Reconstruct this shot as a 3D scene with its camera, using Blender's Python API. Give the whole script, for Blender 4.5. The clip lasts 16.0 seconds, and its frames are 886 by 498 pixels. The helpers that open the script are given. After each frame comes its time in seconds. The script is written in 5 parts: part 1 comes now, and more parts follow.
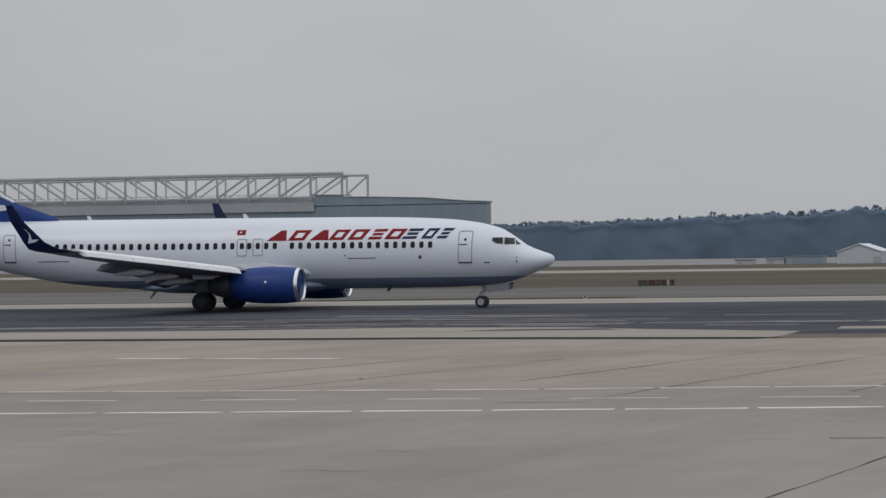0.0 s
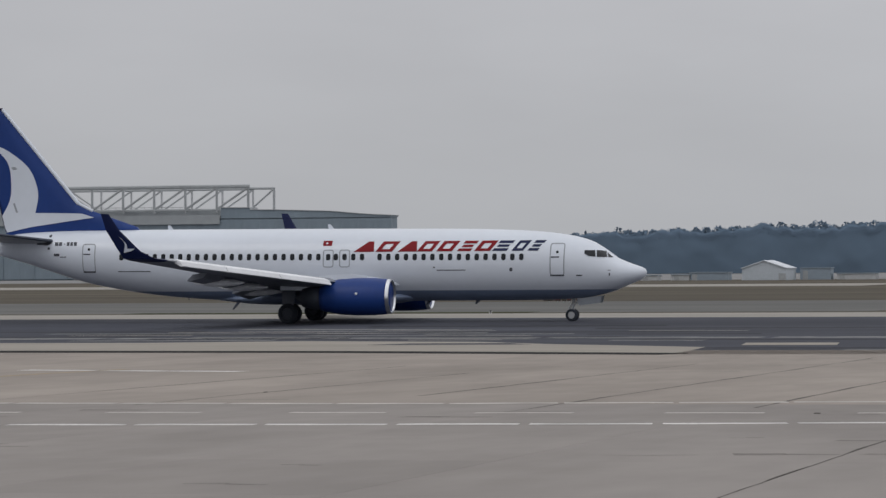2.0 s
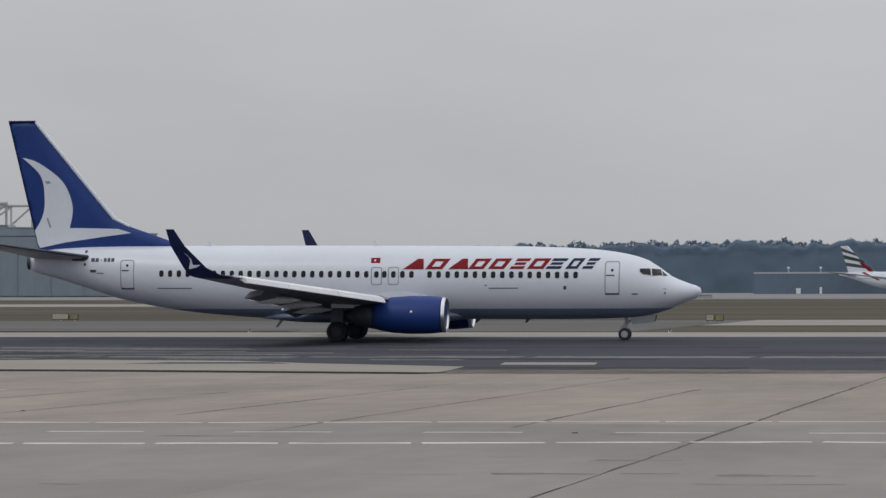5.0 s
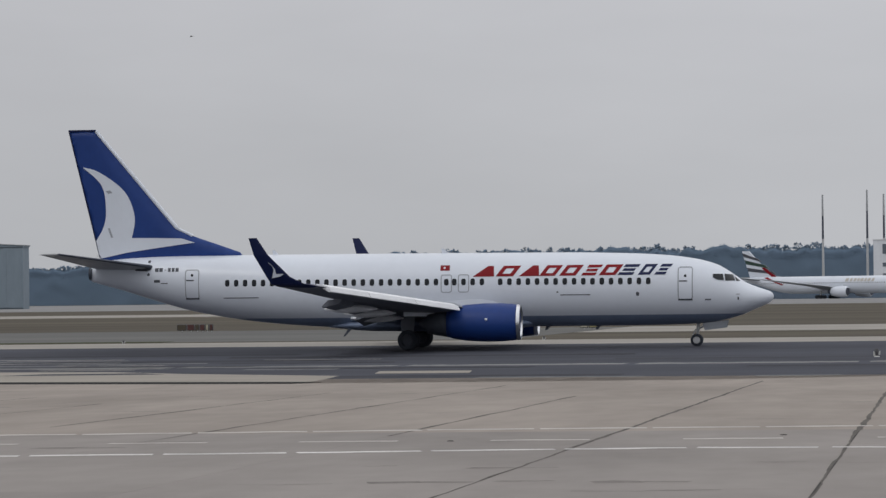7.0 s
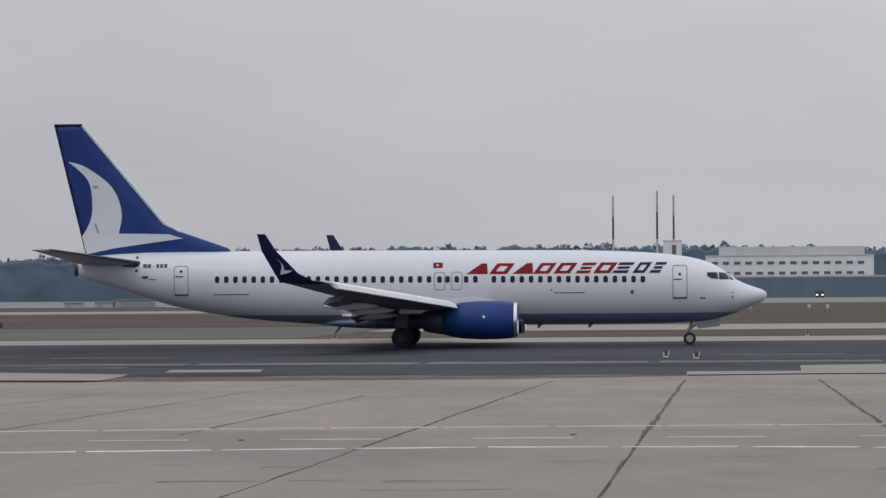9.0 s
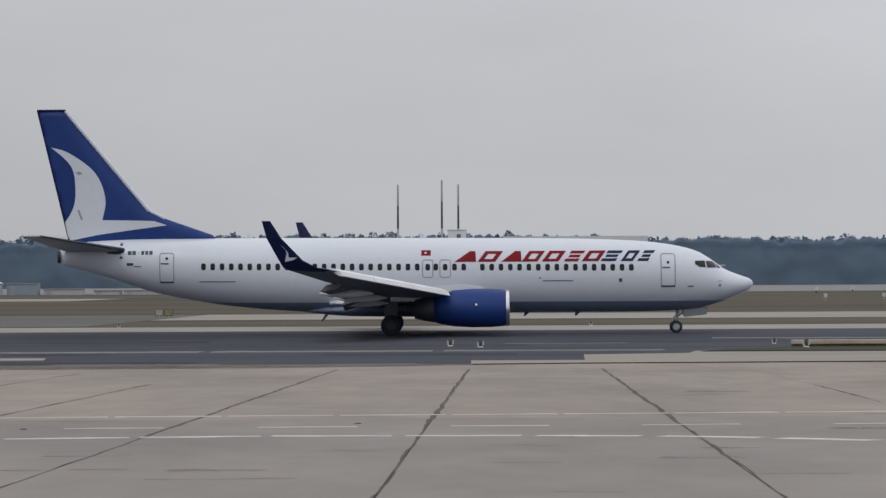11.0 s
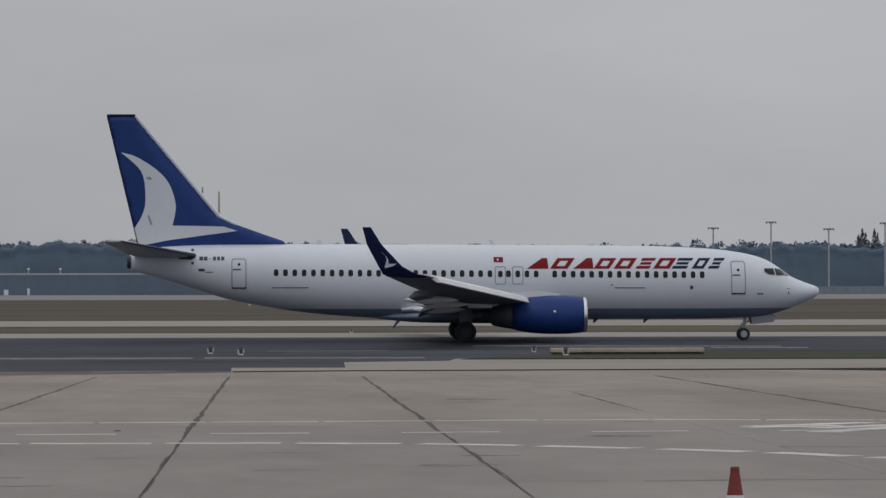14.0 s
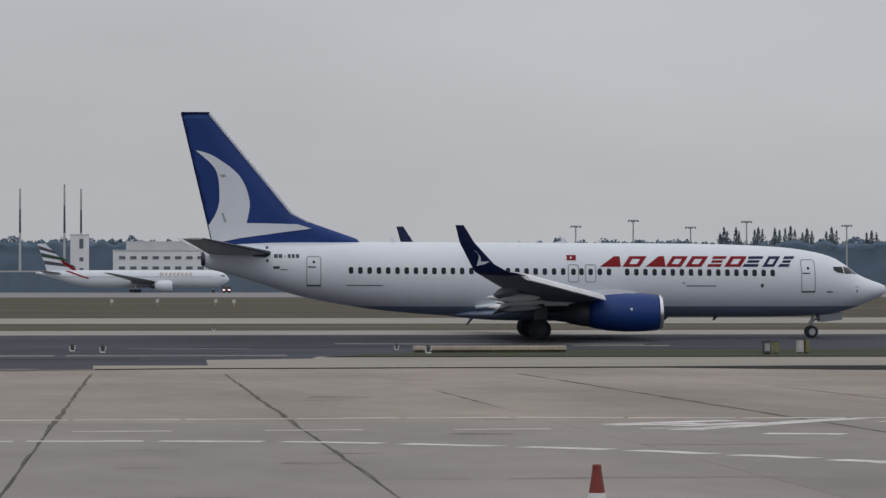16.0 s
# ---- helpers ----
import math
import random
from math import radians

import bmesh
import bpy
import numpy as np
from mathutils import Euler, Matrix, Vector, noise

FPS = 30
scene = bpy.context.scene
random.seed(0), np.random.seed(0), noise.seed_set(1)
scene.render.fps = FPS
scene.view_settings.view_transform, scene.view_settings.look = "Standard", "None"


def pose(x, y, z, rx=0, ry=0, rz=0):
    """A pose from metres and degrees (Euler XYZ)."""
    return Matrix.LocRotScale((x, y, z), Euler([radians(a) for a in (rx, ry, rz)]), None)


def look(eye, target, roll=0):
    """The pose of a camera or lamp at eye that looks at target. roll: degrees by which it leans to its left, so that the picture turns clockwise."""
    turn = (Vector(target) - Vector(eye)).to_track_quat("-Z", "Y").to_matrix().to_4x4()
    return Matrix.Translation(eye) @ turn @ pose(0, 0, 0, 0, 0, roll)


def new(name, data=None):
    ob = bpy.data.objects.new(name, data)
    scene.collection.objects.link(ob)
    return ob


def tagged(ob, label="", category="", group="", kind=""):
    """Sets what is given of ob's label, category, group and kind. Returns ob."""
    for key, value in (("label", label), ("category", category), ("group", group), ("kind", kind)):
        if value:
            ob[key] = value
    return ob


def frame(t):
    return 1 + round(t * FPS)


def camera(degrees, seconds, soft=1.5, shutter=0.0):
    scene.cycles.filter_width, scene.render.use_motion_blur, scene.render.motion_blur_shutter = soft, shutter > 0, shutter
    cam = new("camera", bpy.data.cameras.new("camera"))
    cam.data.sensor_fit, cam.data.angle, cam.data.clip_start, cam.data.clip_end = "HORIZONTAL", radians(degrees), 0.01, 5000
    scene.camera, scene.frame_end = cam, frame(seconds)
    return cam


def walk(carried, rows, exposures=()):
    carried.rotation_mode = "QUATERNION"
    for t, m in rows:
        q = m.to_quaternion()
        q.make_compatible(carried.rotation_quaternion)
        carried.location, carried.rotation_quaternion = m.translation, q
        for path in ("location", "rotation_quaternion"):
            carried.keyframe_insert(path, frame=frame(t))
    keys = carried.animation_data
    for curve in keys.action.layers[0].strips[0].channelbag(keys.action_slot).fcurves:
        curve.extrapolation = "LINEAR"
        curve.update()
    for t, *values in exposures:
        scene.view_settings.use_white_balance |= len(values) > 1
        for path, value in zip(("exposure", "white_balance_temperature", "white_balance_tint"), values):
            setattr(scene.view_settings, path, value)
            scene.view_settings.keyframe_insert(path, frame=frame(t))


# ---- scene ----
from mathutils import geometry

EYE = (0.0, 0.0, 2.95)

# seconds, pan to the right of north, tilt up, roll (degrees)
AIM = [
    (0.0, -13.933, 0.110, -0.782),
    (0.5, -13.346, 0.279, -0.664),
    (1.0, -13.076, 0.248, -0.487),
    (1.5, -12.812, 0.237, -0.577),
    (2.0, -12.450, 0.316, -0.369),
    (2.5, -12.031, 0.702, -0.316),
    (3.0, -11.313, 0.885, -0.168),
    (3.2, -10.970, 0.899, -0.073),
    (5.3, -8.494, 0.589, -0.225),
    (5.5, -8.398, 0.592, -0.304),
    (6.0, -7.878, 0.473, -0.662),
    (6.5, -7.358, 0.609, -0.599),
    (7.0, -6.676, 0.727, -0.649),
    (7.5, -5.998, 0.757, -0.526),
    (8.0, -4.852, 0.701, -0.512),
    (8.5, -3.990, 0.683, -0.450),
    (8.7, -3.753, 0.696, -0.430),
    (11.0, -0.007, 0.491, -0.294),
    (11.5, 1.000, 0.568, -0.091),
    (12.0, 1.401, 1.088, 0.040),
    (12.5, 1.787, 1.548, 0.036),
    (13.0, 2.646, 1.559, 0.024),
    (13.5, 3.449, 1.339, -0.049),
    (14.0, 3.758, 0.599, -0.091),
    (14.5, 3.818, 0.390, -0.021),
    (15.0, 4.334, 0.442, 0.005),
    (15.5, 4.962, 0.497, -0.001),
    (16.0, 5.917, 0.564, -0.015),
]


def aim(pan, tilt, roll):
    return Matrix.Translation(EYE) @ pose(0, 0, 0, 90 + tilt, 0, -pan) @ pose(0, 0, 0, 0, 0, roll)


cam = camera(13.882, 16.0, soft=1.4)
walk(
    cam,
    [(t, aim(p, ti, r)) for t, p, ti, r in AIM],
    exposures=[(0, 0.0), (3, 0.0), (5.5, 0.04), (8, 0.06), (11, 0.06), (11.7, 0.04), (12.5, -0.15), (13, -0.24), (13.5, -0.28), (14, -0.31), (14.5, -0.16), (15, -0.13), (16, -0.12)],
)

# seconds and the place of the nose wheel along the taxiway
TAXI = [
    (0.0, -47.53), (0.5, -44.90), (1.0, -42.26), (1.5, -39.58), (2.0, -36.88), (2.5, -34.26),
    (3.0, -31.48), (3.2, -30.45), (5.3, -18.83), (5.5, -17.83), (6.0, -14.96), (6.5, -12.25),
    (7.0, -9.45), (7.5, -6.68), (8.0, -3.90), (8.5, -1.14), (8.7, -0.02), (11.0, 12.77),
    (11.5, 15.57), (12.0, 18.38), (12.5, 21.24), (13.0, 24.11), (13.5, 26.93), (14.0, 29.80),
    (14.5, 32.71), (15.0, 35.62), (15.5, 38.52), (16.0, 41.39),
]
TAXI_Y, TAXI_HEADING, TAXI_BANK = 200.32, -0.405, 0.80

# ---- world and sun ----
world = bpy.data.worlds.new("overcast")
scene.world = world
world.use_nodes = True
wn, wl = world.node_tree.nodes, world.node_tree.links
wn.clear()
w_out = wn.new("ShaderNodeOutputWorld")
w_bg = wn.new("ShaderNodeBackground")
w_sky = wn.new("ShaderNodeTexSky")
w_sky.sky_type = "NISHITA"
w_sky.sun_disc = False
w_sky.sun_elevation, w_sky.sun_rotation = radians(48), radians(215)
w_co = wn.new("ShaderNodeTexCoord")
w_sep = wn.new("ShaderNodeSeparateXYZ")
wl.new(w_co.outputs["Generated"], w_sep.inputs[0])
w_ramp = wn.new("ShaderNodeValToRGB")
w_ramp.color_ramp.elements[0].position = 0.0
w_ramp.color_ramp.elements[0].color = (0.425, 0.436, 0.460, 1)
w_ramp.color_ramp.elements[1].position = 1.0
w_ramp.color_ramp.elements[1].color = (0.90, 0.915, 0.95, 1)
mid = w_ramp.color_ramp.elements.new(0.09)
mid.color = (0.520, 0.523, 0.552, 1)
wl.new(w_sep.outputs["Z"], w_ramp.inputs[0])
w_map = wn.new("ShaderNodeMapping")
w_map.inputs["Scale"].default_value = (4.5, 4.5, 17)
wl.new(w_co.outputs["Generated"], w_map.inputs[0])
w_noise = wn.new("ShaderNodeTexNoise")
w_noise.inputs["Scale"].default_value = 1.3
w_noise.inputs["Detail"].default_value = 5
w_noise.inputs["Roughness"].default_value = 0.5
wl.new(w_map.outputs[0], w_noise.inputs["Vector"])
w_cl = wn.new("ShaderNodeMapRange")
w_cl.inputs["From Min"].default_value, w_cl.inputs["From Max"].default_value = 0.3, 0.7
w_cl.inputs["To Min"].default_value, w_cl.inputs["To Max"].default_value = 0.955, 1.075
wl.new(w_noise.outputs[0], w_cl.inputs["Value"])
w_mul = wn.new("ShaderNodeVectorMath")
w_mul.operation = "SCALE"
wl.new(w_ramp.outputs[0], w_mul.inputs[0])
w_east = wn.new("ShaderNodeMapRange")
w_east.interpolation_type = "SMOOTHSTEP"
w_east.inputs["From Min"].default_value, w_east.inputs["From Max"].default_value = -0.6, 0.5
w_east.inputs["To Min"].default_value, w_east.inputs["To Max"].default_value = 0.86, 1.18
wl.new(w_sep.outputs["X"], w_east.inputs["Value"])
w_both = wn.new("ShaderNodeMath")
w_both.operation = "MULTIPLY"
wl.new(w_cl.outputs[0], w_both.inputs[0])
wl.new(w_east.outputs[0], w_both.inputs[1])
# one thin paler streak of cloud
w_off = wn.new("ShaderNodeVectorMath")
w_off.operation = "SUBTRACT"
w_off.inputs[1].default_value = (0.0972, 0.9915, 0.0863)
wl.new(w_co.outputs["Generated"], w_off.inputs[0])
w_flat = wn.new("ShaderNodeVectorMath")
w_flat.operation = "MULTIPLY"
w_flat.inputs[1].default_value = (18, 18, 150)
wl.new(w_off.outputs[0], w_flat.inputs[0])
w_len = wn.new("ShaderNodeVectorMath")
w_len.operation = "LENGTH"
wl.new(w_flat.outputs[0], w_len.inputs[0])
w_str = wn.new("ShaderNodeMapRange")
w_str.interpolation_type = "SMOOTHSTEP"
w_str.inputs["From Min"].default_value, w_str.inputs["From Max"].default_value = 0.0, 1.3
w_str.inputs["To Min"].default_value, w_str.inputs["To Max"].default_value = 1.06, 1.0
wl.new(w_len.outputs["Value"], w_str.inputs["Value"])
w_all = wn.new("ShaderNodeMath")
w_all.operation = "MULTIPLY"
wl.new(w_both.outputs[0], w_all.inputs[0])
wl.new(w_str.outputs[0], w_all.inputs[1])
wl.new(w_all.outputs[0], w_mul.inputs["Scale"])
w_sk = wn.new("ShaderNodeVectorMath")
w_sk.operation = "SCALE"
w_sk.inputs["Scale"].default_value = 0.06
wl.new(w_sky.outputs[0], w_sk.inputs[0])
w_mix = wn.new("ShaderNodeMix")
w_mix.data_type = "RGBA"
w_mix.inputs["Factor"].default_value = 0.04
wl.new(w_mul.outputs[0], w_mix.inputs["A"])
wl.new(w_sk.outputs[0], w_mix.inputs["B"])
wl.new(w_mix.outputs["Result"], w_bg.inputs["Color"])
w_bg.inputs["Strength"].default_value = 1.0
wl.new(w_bg.outputs[0], w_out.inputs[0])

sun_data = bpy.data.lights.new("sun", "SUN")
sun_data.energy, sun_data.angle, sun_data.color = 0.35, radians(25), (1.0, 0.97, 0.93)
sun = new("sun", sun_data)
sun.matrix_world = look((-60, -90, 120), (0, 0, 0))

# ---- materials ----


def mat(name, color, rough=0.6, metal=0.0, scale=1.0, vary=0.12, fine=8.0, bump=0.0, island=0.0, stretch=(1, 1, 1), coat=0.0, random=0.0, emit=0.0, spec=0.5, place=False, grain=0.5, soft_detail=5):
    """Paint or stone with stains at one scale and grain at another."""
    m = bpy.data.materials.new(name)
    m.use_nodes = True
    n, l = m.node_tree.nodes, m.node_tree.links
    b = n["Principled BSDF"]
    b.inputs["Roughness"].default_value = rough
    b.inputs["Metallic"].default_value = metal
    b.inputs["Specular IOR Level"].default_value = spec
    b.inputs["Coat Weight"].default_value = coat
    co = n.new("ShaderNodeTexCoord")
    mp = n.new("ShaderNodeMapping")
    mp.inputs["Scale"].default_value = stretch
    if place:
        where = n.new("ShaderNodeNewGeometry")
        l.new(where.outputs["Position"], mp.inputs[0])
    else:
        l.new(co.outputs["Object"], mp.inputs[0])
    total = None
    for sc, weight, detail in ((scale, 1.0, soft_detail), (scale * fine, grain, 3)):
        t = n.new("ShaderNodeTexNoise")
        t.inputs["Scale"].default_value, t.inputs["Detail"].default_value = sc, detail
        l.new(mp.outputs[0], t.inputs["Vector"])
        r = n.new("ShaderNodeMapRange")
        r.inputs["From Min"].default_value, r.inputs["From Max"].default_value = 0.25, 0.75
        r.inputs["To Min"].default_value, r.inputs["To Max"].default_value = 1 - vary * weight, 1 + vary * weight
        l.new(t.outputs[0], r.inputs["Value"])
        if total is None:
            total = r.outputs[0]
        else:
            mu = n.new("ShaderNodeMath")
            mu.operation = "MULTIPLY"
            l.new(total, mu.inputs[0])
            l.new(r.outputs[0], mu.inputs[1])
            total = mu.outputs[0]
        last = t
    for amount, node, out in ((island, "ShaderNodeNewGeometry", "Random Per Island"), (random, "ShaderNodeObjectInfo", "Random")):
        if amount:
            g = n.new(node)
            r = n.new("ShaderNodeMapRange")
            r.inputs["To Min"].default_value, r.inputs["To Max"].default_value = 1 - amount, 1 + amount
            l.new(g.outputs[out], r.inputs["Value"])
            mu = n.new("ShaderNodeMath")
            mu.operation = "MULTIPLY"
            l.new(total, mu.inputs[0])
            l.new(r.outputs[0], mu.inputs[1])
            total = mu.outputs[0]
    v = n.new("ShaderNodeVectorMath")
    v.operation = "SCALE"
    v.inputs[0].default_value = color
    l.new(total, v.inputs["Scale"])
    l.new(v.outputs[0], b.inputs["Base Color"])
    if bump:
        bp = n.new("ShaderNodeBump")
        bp.inputs["Strength"].default_value, bp.inputs["Distance"].default_value = bump, 0.02
        l.new(last.outputs[0], bp.inputs["Height"])
        l.new(bp.outputs[0], b.inputs["Normal"])
    if emit:
        b.inputs["Emission Color"].default_value = (*color, 1)
        b.inputs["Emission Strength"].default_value = emit
    return m


def foliage(name, color):
    """Needles and leaves: a share of the light goes through them."""
    m = bpy.data.materials.new(name)
    m.use_nodes = True
    n, l = m.node_tree.nodes, m.node_tree.links
    n.remove(n["Principled BSDF"])
    where = n.new("ShaderNodeNewGeometry")
    t = n.new("ShaderNodeTexNoise")
    t.inputs["Scale"].default_value, t.inputs["Detail"].default_value = 0.05, 4
    l.new(where.outputs["Position"], t.inputs["Vector"])
    r = n.new("ShaderNodeMapRange")
    r.inputs["From Min"].default_value, r.inputs["From Max"].default_value = 0.3, 0.7
    r.inputs["To Min"].default_value, r.inputs["To Max"].default_value = 0.93, 1.07
    l.new(t.outputs[0], r.inputs["Value"])
    v = n.new("ShaderNodeVectorMath")
    v.operation = "SCALE"
    v.inputs[0].default_value = color
    l.new(r.outputs[0], v.inputs["Scale"])
    d, tr, mix = n.new("ShaderNodeBsdfDiffuse"), n.new("ShaderNodeBsdfTranslucent"), n.new("ShaderNodeMixShader")
    l.new(v.outputs[0], d.inputs["Color"])
    l.new(v.outputs[0], tr.inputs["Color"])
    mix.inputs[0].default_value = 0.15
    l.new(d.outputs[0], mix.inputs[1])
    l.new(tr.outputs[0], mix.inputs[2])
    l.new(mix.outputs[0], n["Material Output"].inputs["Surface"])
    return m


CONCRETE = mat("apron_concrete", (0.292, 0.257, 0.227), 0.9, scale=0.2, vary=0.19, fine=7, grain=0.4, soft_detail=4, bump=0.08, random=0.04, stretch=(0.9, 0.22, 1), spec=0.12, place=True)
CONCRETE_COOL = mat("worn_road_concrete", (0.262, 0.239, 0.222), 0.9, scale=0.28, vary=0.16, fine=6, grain=0.35, soft_detail=4, bump=0.08, random=0.04, stretch=(0.9, 0.3, 1), spec=0.12, place=True)
PALE = mat("pale_concrete", (0.30, 0.275, 0.24), 0.9, scale=0.12, vary=0.12, fine=10, bump=0.2, stretch=(0.5, 1, 1), spec=0.12)
STRIP = mat("weathered_concrete", (0.312, 0.293, 0.264), 0.9, scale=0.06, vary=0.15, fine=10, stretch=(0.4, 1, 1), spec=0.12)
FAR_PAVING = mat("grey_far_paving", (0.235, 0.233, 0.232), 0.9, scale=0.02, vary=0.14, fine=8, stretch=(0.4, 1, 1), spec=0.12)
ASPHALT = mat("asphalt", (0.055, 0.058, 0.073), 0.85, scale=0.1, vary=0.28, fine=12, bump=0.3, stretch=(0.25, 1, 1), spec=0.12)
OLD_ASPHALT = mat("old_asphalt", (0.125, 0.124, 0.118), 0.9, scale=0.05, vary=0.2, fine=10, stretch=(0.3, 1, 1), spec=0.12)
GRASS = mat("dry_grass", (0.091, 0.079, 0.061), 1.0, scale=0.03, vary=0.34, fine=12, bump=0.5, stretch=(0.25, 1, 1), spec=0.12)
GREEN = mat("green_grass", (0.056, 0.063, 0.036), 1.0, scale=0.15, vary=0.25, fine=12, bump=0.5, stretch=(0.3, 1, 1), spec=0.12)
JOINT = mat("joint_filler", (0.06, 0.056, 0.052), 0.9, scale=1.5, vary=0.3, spec=0.12)
SMEAR = mat("rubber_smear", (0.205, 0.186, 0.172), 0.9, scale=1.2, vary=0.25, spec=0.12)
TAR = mat("weathered_tar", (0.115, 0.104, 0.094), 0.9, scale=0.35, vary=0.3, spec=0.12)
DRAIN_AND_SHADE = mat("black_drain_and_edge_shade", (0.013, 0.013, 0.013), 0.9, scale=0.5, vary=0.3, spec=0.12)
MARK = mat("worn_white_marking", (0.60, 0.58, 0.56), 0.8, scale=0.9, vary=0.28, fine=6, spec=0.12)
FAINT = mat("faded_white_marking", (0.48, 0.45, 0.42), 0.85, scale=0.8, vary=0.22, fine=6, spec=0.12)
YELLOW_MARK = mat("faded_yellow_marking", (0.33, 0.265, 0.18), 0.85, scale=0.6, vary=0.2, spec=0.12)
WHITE = mat("white_aircraft_paint", (0.655, 0.692, 0.757), 0.32, scale=0.25, vary=0.035, fine=9, coat=0.25)
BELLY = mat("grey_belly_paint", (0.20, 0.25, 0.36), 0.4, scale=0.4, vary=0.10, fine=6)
BLUE = mat("blue_aircraft_paint", (0.012, 0.042, 0.19), 0.42, scale=0.4, vary=0.07, fine=8, spec=0.28)
NAVY = mat("navy_aircraft_paint", (0.007, 0.013, 0.06), 0.42, scale=0.5, vary=0.08, spec=0.25)
RED = mat("red_lettering", (0.21, 0.003, 0.009), 0.5, scale=0.6, vary=0.06, spec=0.2)
WING_GREY = mat("grey_wing_paint", (0.27, 0.29, 0.32), 0.42, scale=0.5, vary=0.10, fine=6)
UNDERWING = mat("grey_underwing_paint", (0.20, 0.213, 0.245), 0.5, scale=0.6, vary=0.14, fine=6)
SLAT = mat("pale_leading_edge", (0.78, 0.79, 0.81), 0.3, scale=0.6, vary=0.06)
METAL = mat("bare_metal", (0.72, 0.73, 0.75), 0.28, metal=1.0, scale=0.8, vary=0.07)
DARK_METAL = mat("dark_metal", (0.085, 0.095, 0.12), 0.45, metal=0.7, scale=2.0, vary=0.2)
STRUT = mat("grey_strut", (0.42, 0.43, 0.44), 0.45, scale=2.0, vary=0.12)
RIM = mat("dark_wheel_rim", (0.036, 0.043, 0.06), 0.6, metal=0.1, scale=3.0, vary=0.2)
LEG = mat("blue_grey_gear_leg", (0.13, 0.145, 0.18), 0.5, scale=2.0, vary=0.15)
RUBBER = mat("tyre_rubber", (0.028, 0.034, 0.046), 0.85, scale=3.0, vary=0.2)
GLASS = mat("dark_window_glass", (0.010, 0.012, 0.016), 0.15, scale=1.0, vary=0.1, spec=0.3)
WORN_LINE = mat("worn_grey_line", (0.185, 0.184, 0.182), 0.9, scale=0.2, vary=0.3, fine=8, stretch=(0.3, 1, 1), spec=0.12)
STAIN = mat("dark_tyre_stain", (0.036, 0.037, 0.044), 0.85, scale=0.2, vary=0.3, fine=8, stretch=(0.3, 1, 1), spec=0.12)
SEAM = mat("door_seam", (0.30, 0.32, 0.35), 0.5, scale=1.0, vary=0.1)
STENCIL = mat("black_stencil", (0.06, 0.065, 0.08), 0.6, scale=2.0, vary=0.2)
# Blue-grey cladding, its tone raised to include the distance haze.
HANGAR = mat("hazed_blue_grey_cladding", (0.185, 0.23, 0.27), 0.6, scale=0.08, vary=0.12, fine=10, random=0.03, stretch=(1, 1, 0.3))
HANGAR_ROOF = mat("grey_roof_edge", (0.30, 0.32, 0.335), 0.6, scale=0.05, vary=0.1)
# Both steels are lightened to put haze into the far trusses' colour.
STEEL = mat("grey_painted_steel", (0.33, 0.345, 0.355), 0.55, scale=0.2, vary=0.15)
STEEL_PALE = mat("pale_and_hazed_steel", (0.42, 0.43, 0.44), 0.55, scale=0.2, vary=0.12)
BLAST = mat("blue_grey_barrier", (0.115, 0.16, 0.22), 0.7, scale=0.03, vary=0.12, random=0.05)
RENDERED = mat("white_render", (0.68, 0.70, 0.73), 0.8, scale=0.1, vary=0.07)
ROOFING = mat("grey_roofing", (0.50, 0.51, 0.52), 0.8, scale=0.1, vary=0.08)
# Base colour lifted and blued: the distance haze is painted into the foliage.
FOREST = foliage("hazed_pine_foliage", (0.150, 0.208, 0.280))
# Paler copy of the woods' foliage, lightened for haze and against self-shading.
HAZED_CONIFER = foliage("paler_hazed_conifer", (0.17, 0.215, 0.25))
# Bluish tint imitates the haze over the distant sheds.
SHED_GREY = mat("hazed_shed_metal", (0.25, 0.30, 0.35), 0.65, scale=0.1, vary=0.1)
# White tent cloth, greyed towards blue to carry the same haze.
TENT_CLOTH = mat("hazed_tent_cloth", (0.46, 0.50, 0.54), 0.8, scale=0.2, vary=0.08)
BARK = mat("bark", (0.10, 0.09, 0.08), 0.95, scale=1.0, vary=0.2)
CONE_RED = mat("faded_red_plastic", (0.17, 0.022, 0.018), 0.55, scale=6, vary=0.2)
CONE_WHITE = mat("reflective_white_sleeve", (0.62, 0.62, 0.63), 0.4, scale=8, vary=0.12)
BOX_YELLOW = mat("yellow_paint", (0.23, 0.21, 0.10), 0.6, scale=3, vary=0.15)
BOX_DARK = mat("dark_grey_casing", (0.07, 0.07, 0.075), 0.6, scale=3, vary=0.2)
KERB_BASE = mat("brown_kerb_base", (0.135, 0.105, 0.075), 0.9, scale=0.8, vary=0.25)
KERB = mat("beige_kerb_stone", (0.42, 0.365, 0.30), 0.85, scale=0.8, vary=0.15)
CREAM = mat("pale_casing", (0.5, 0.5, 0.48), 0.6, scale=3, vary=0.1)
FLAG_GREEN = mat("dark_green_paint", (0.02, 0.05, 0.035), 0.4, scale=0.2, vary=0.06)
GOLD = mat("gold_lettering", (0.44, 0.41, 0.36), 0.5, scale=0.3, vary=0.06)
SIGN_RED = mat("dull_red_panel", (0.075, 0.024, 0.022), 0.6, scale=3, vary=0.15)
SIGN_PALE = mat("dull_pale_panel", (0.36, 0.34, 0.26), 0.6, scale=3, vary=0.12)
PANE = mat("grey_window_pane", (0.10, 0.12, 0.145), 0.3, scale=0.5, vary=0.15)
AMBER = mat("amber_lens", (0.7, 0.32, 0.05), 0.3, scale=3, vary=0.1)
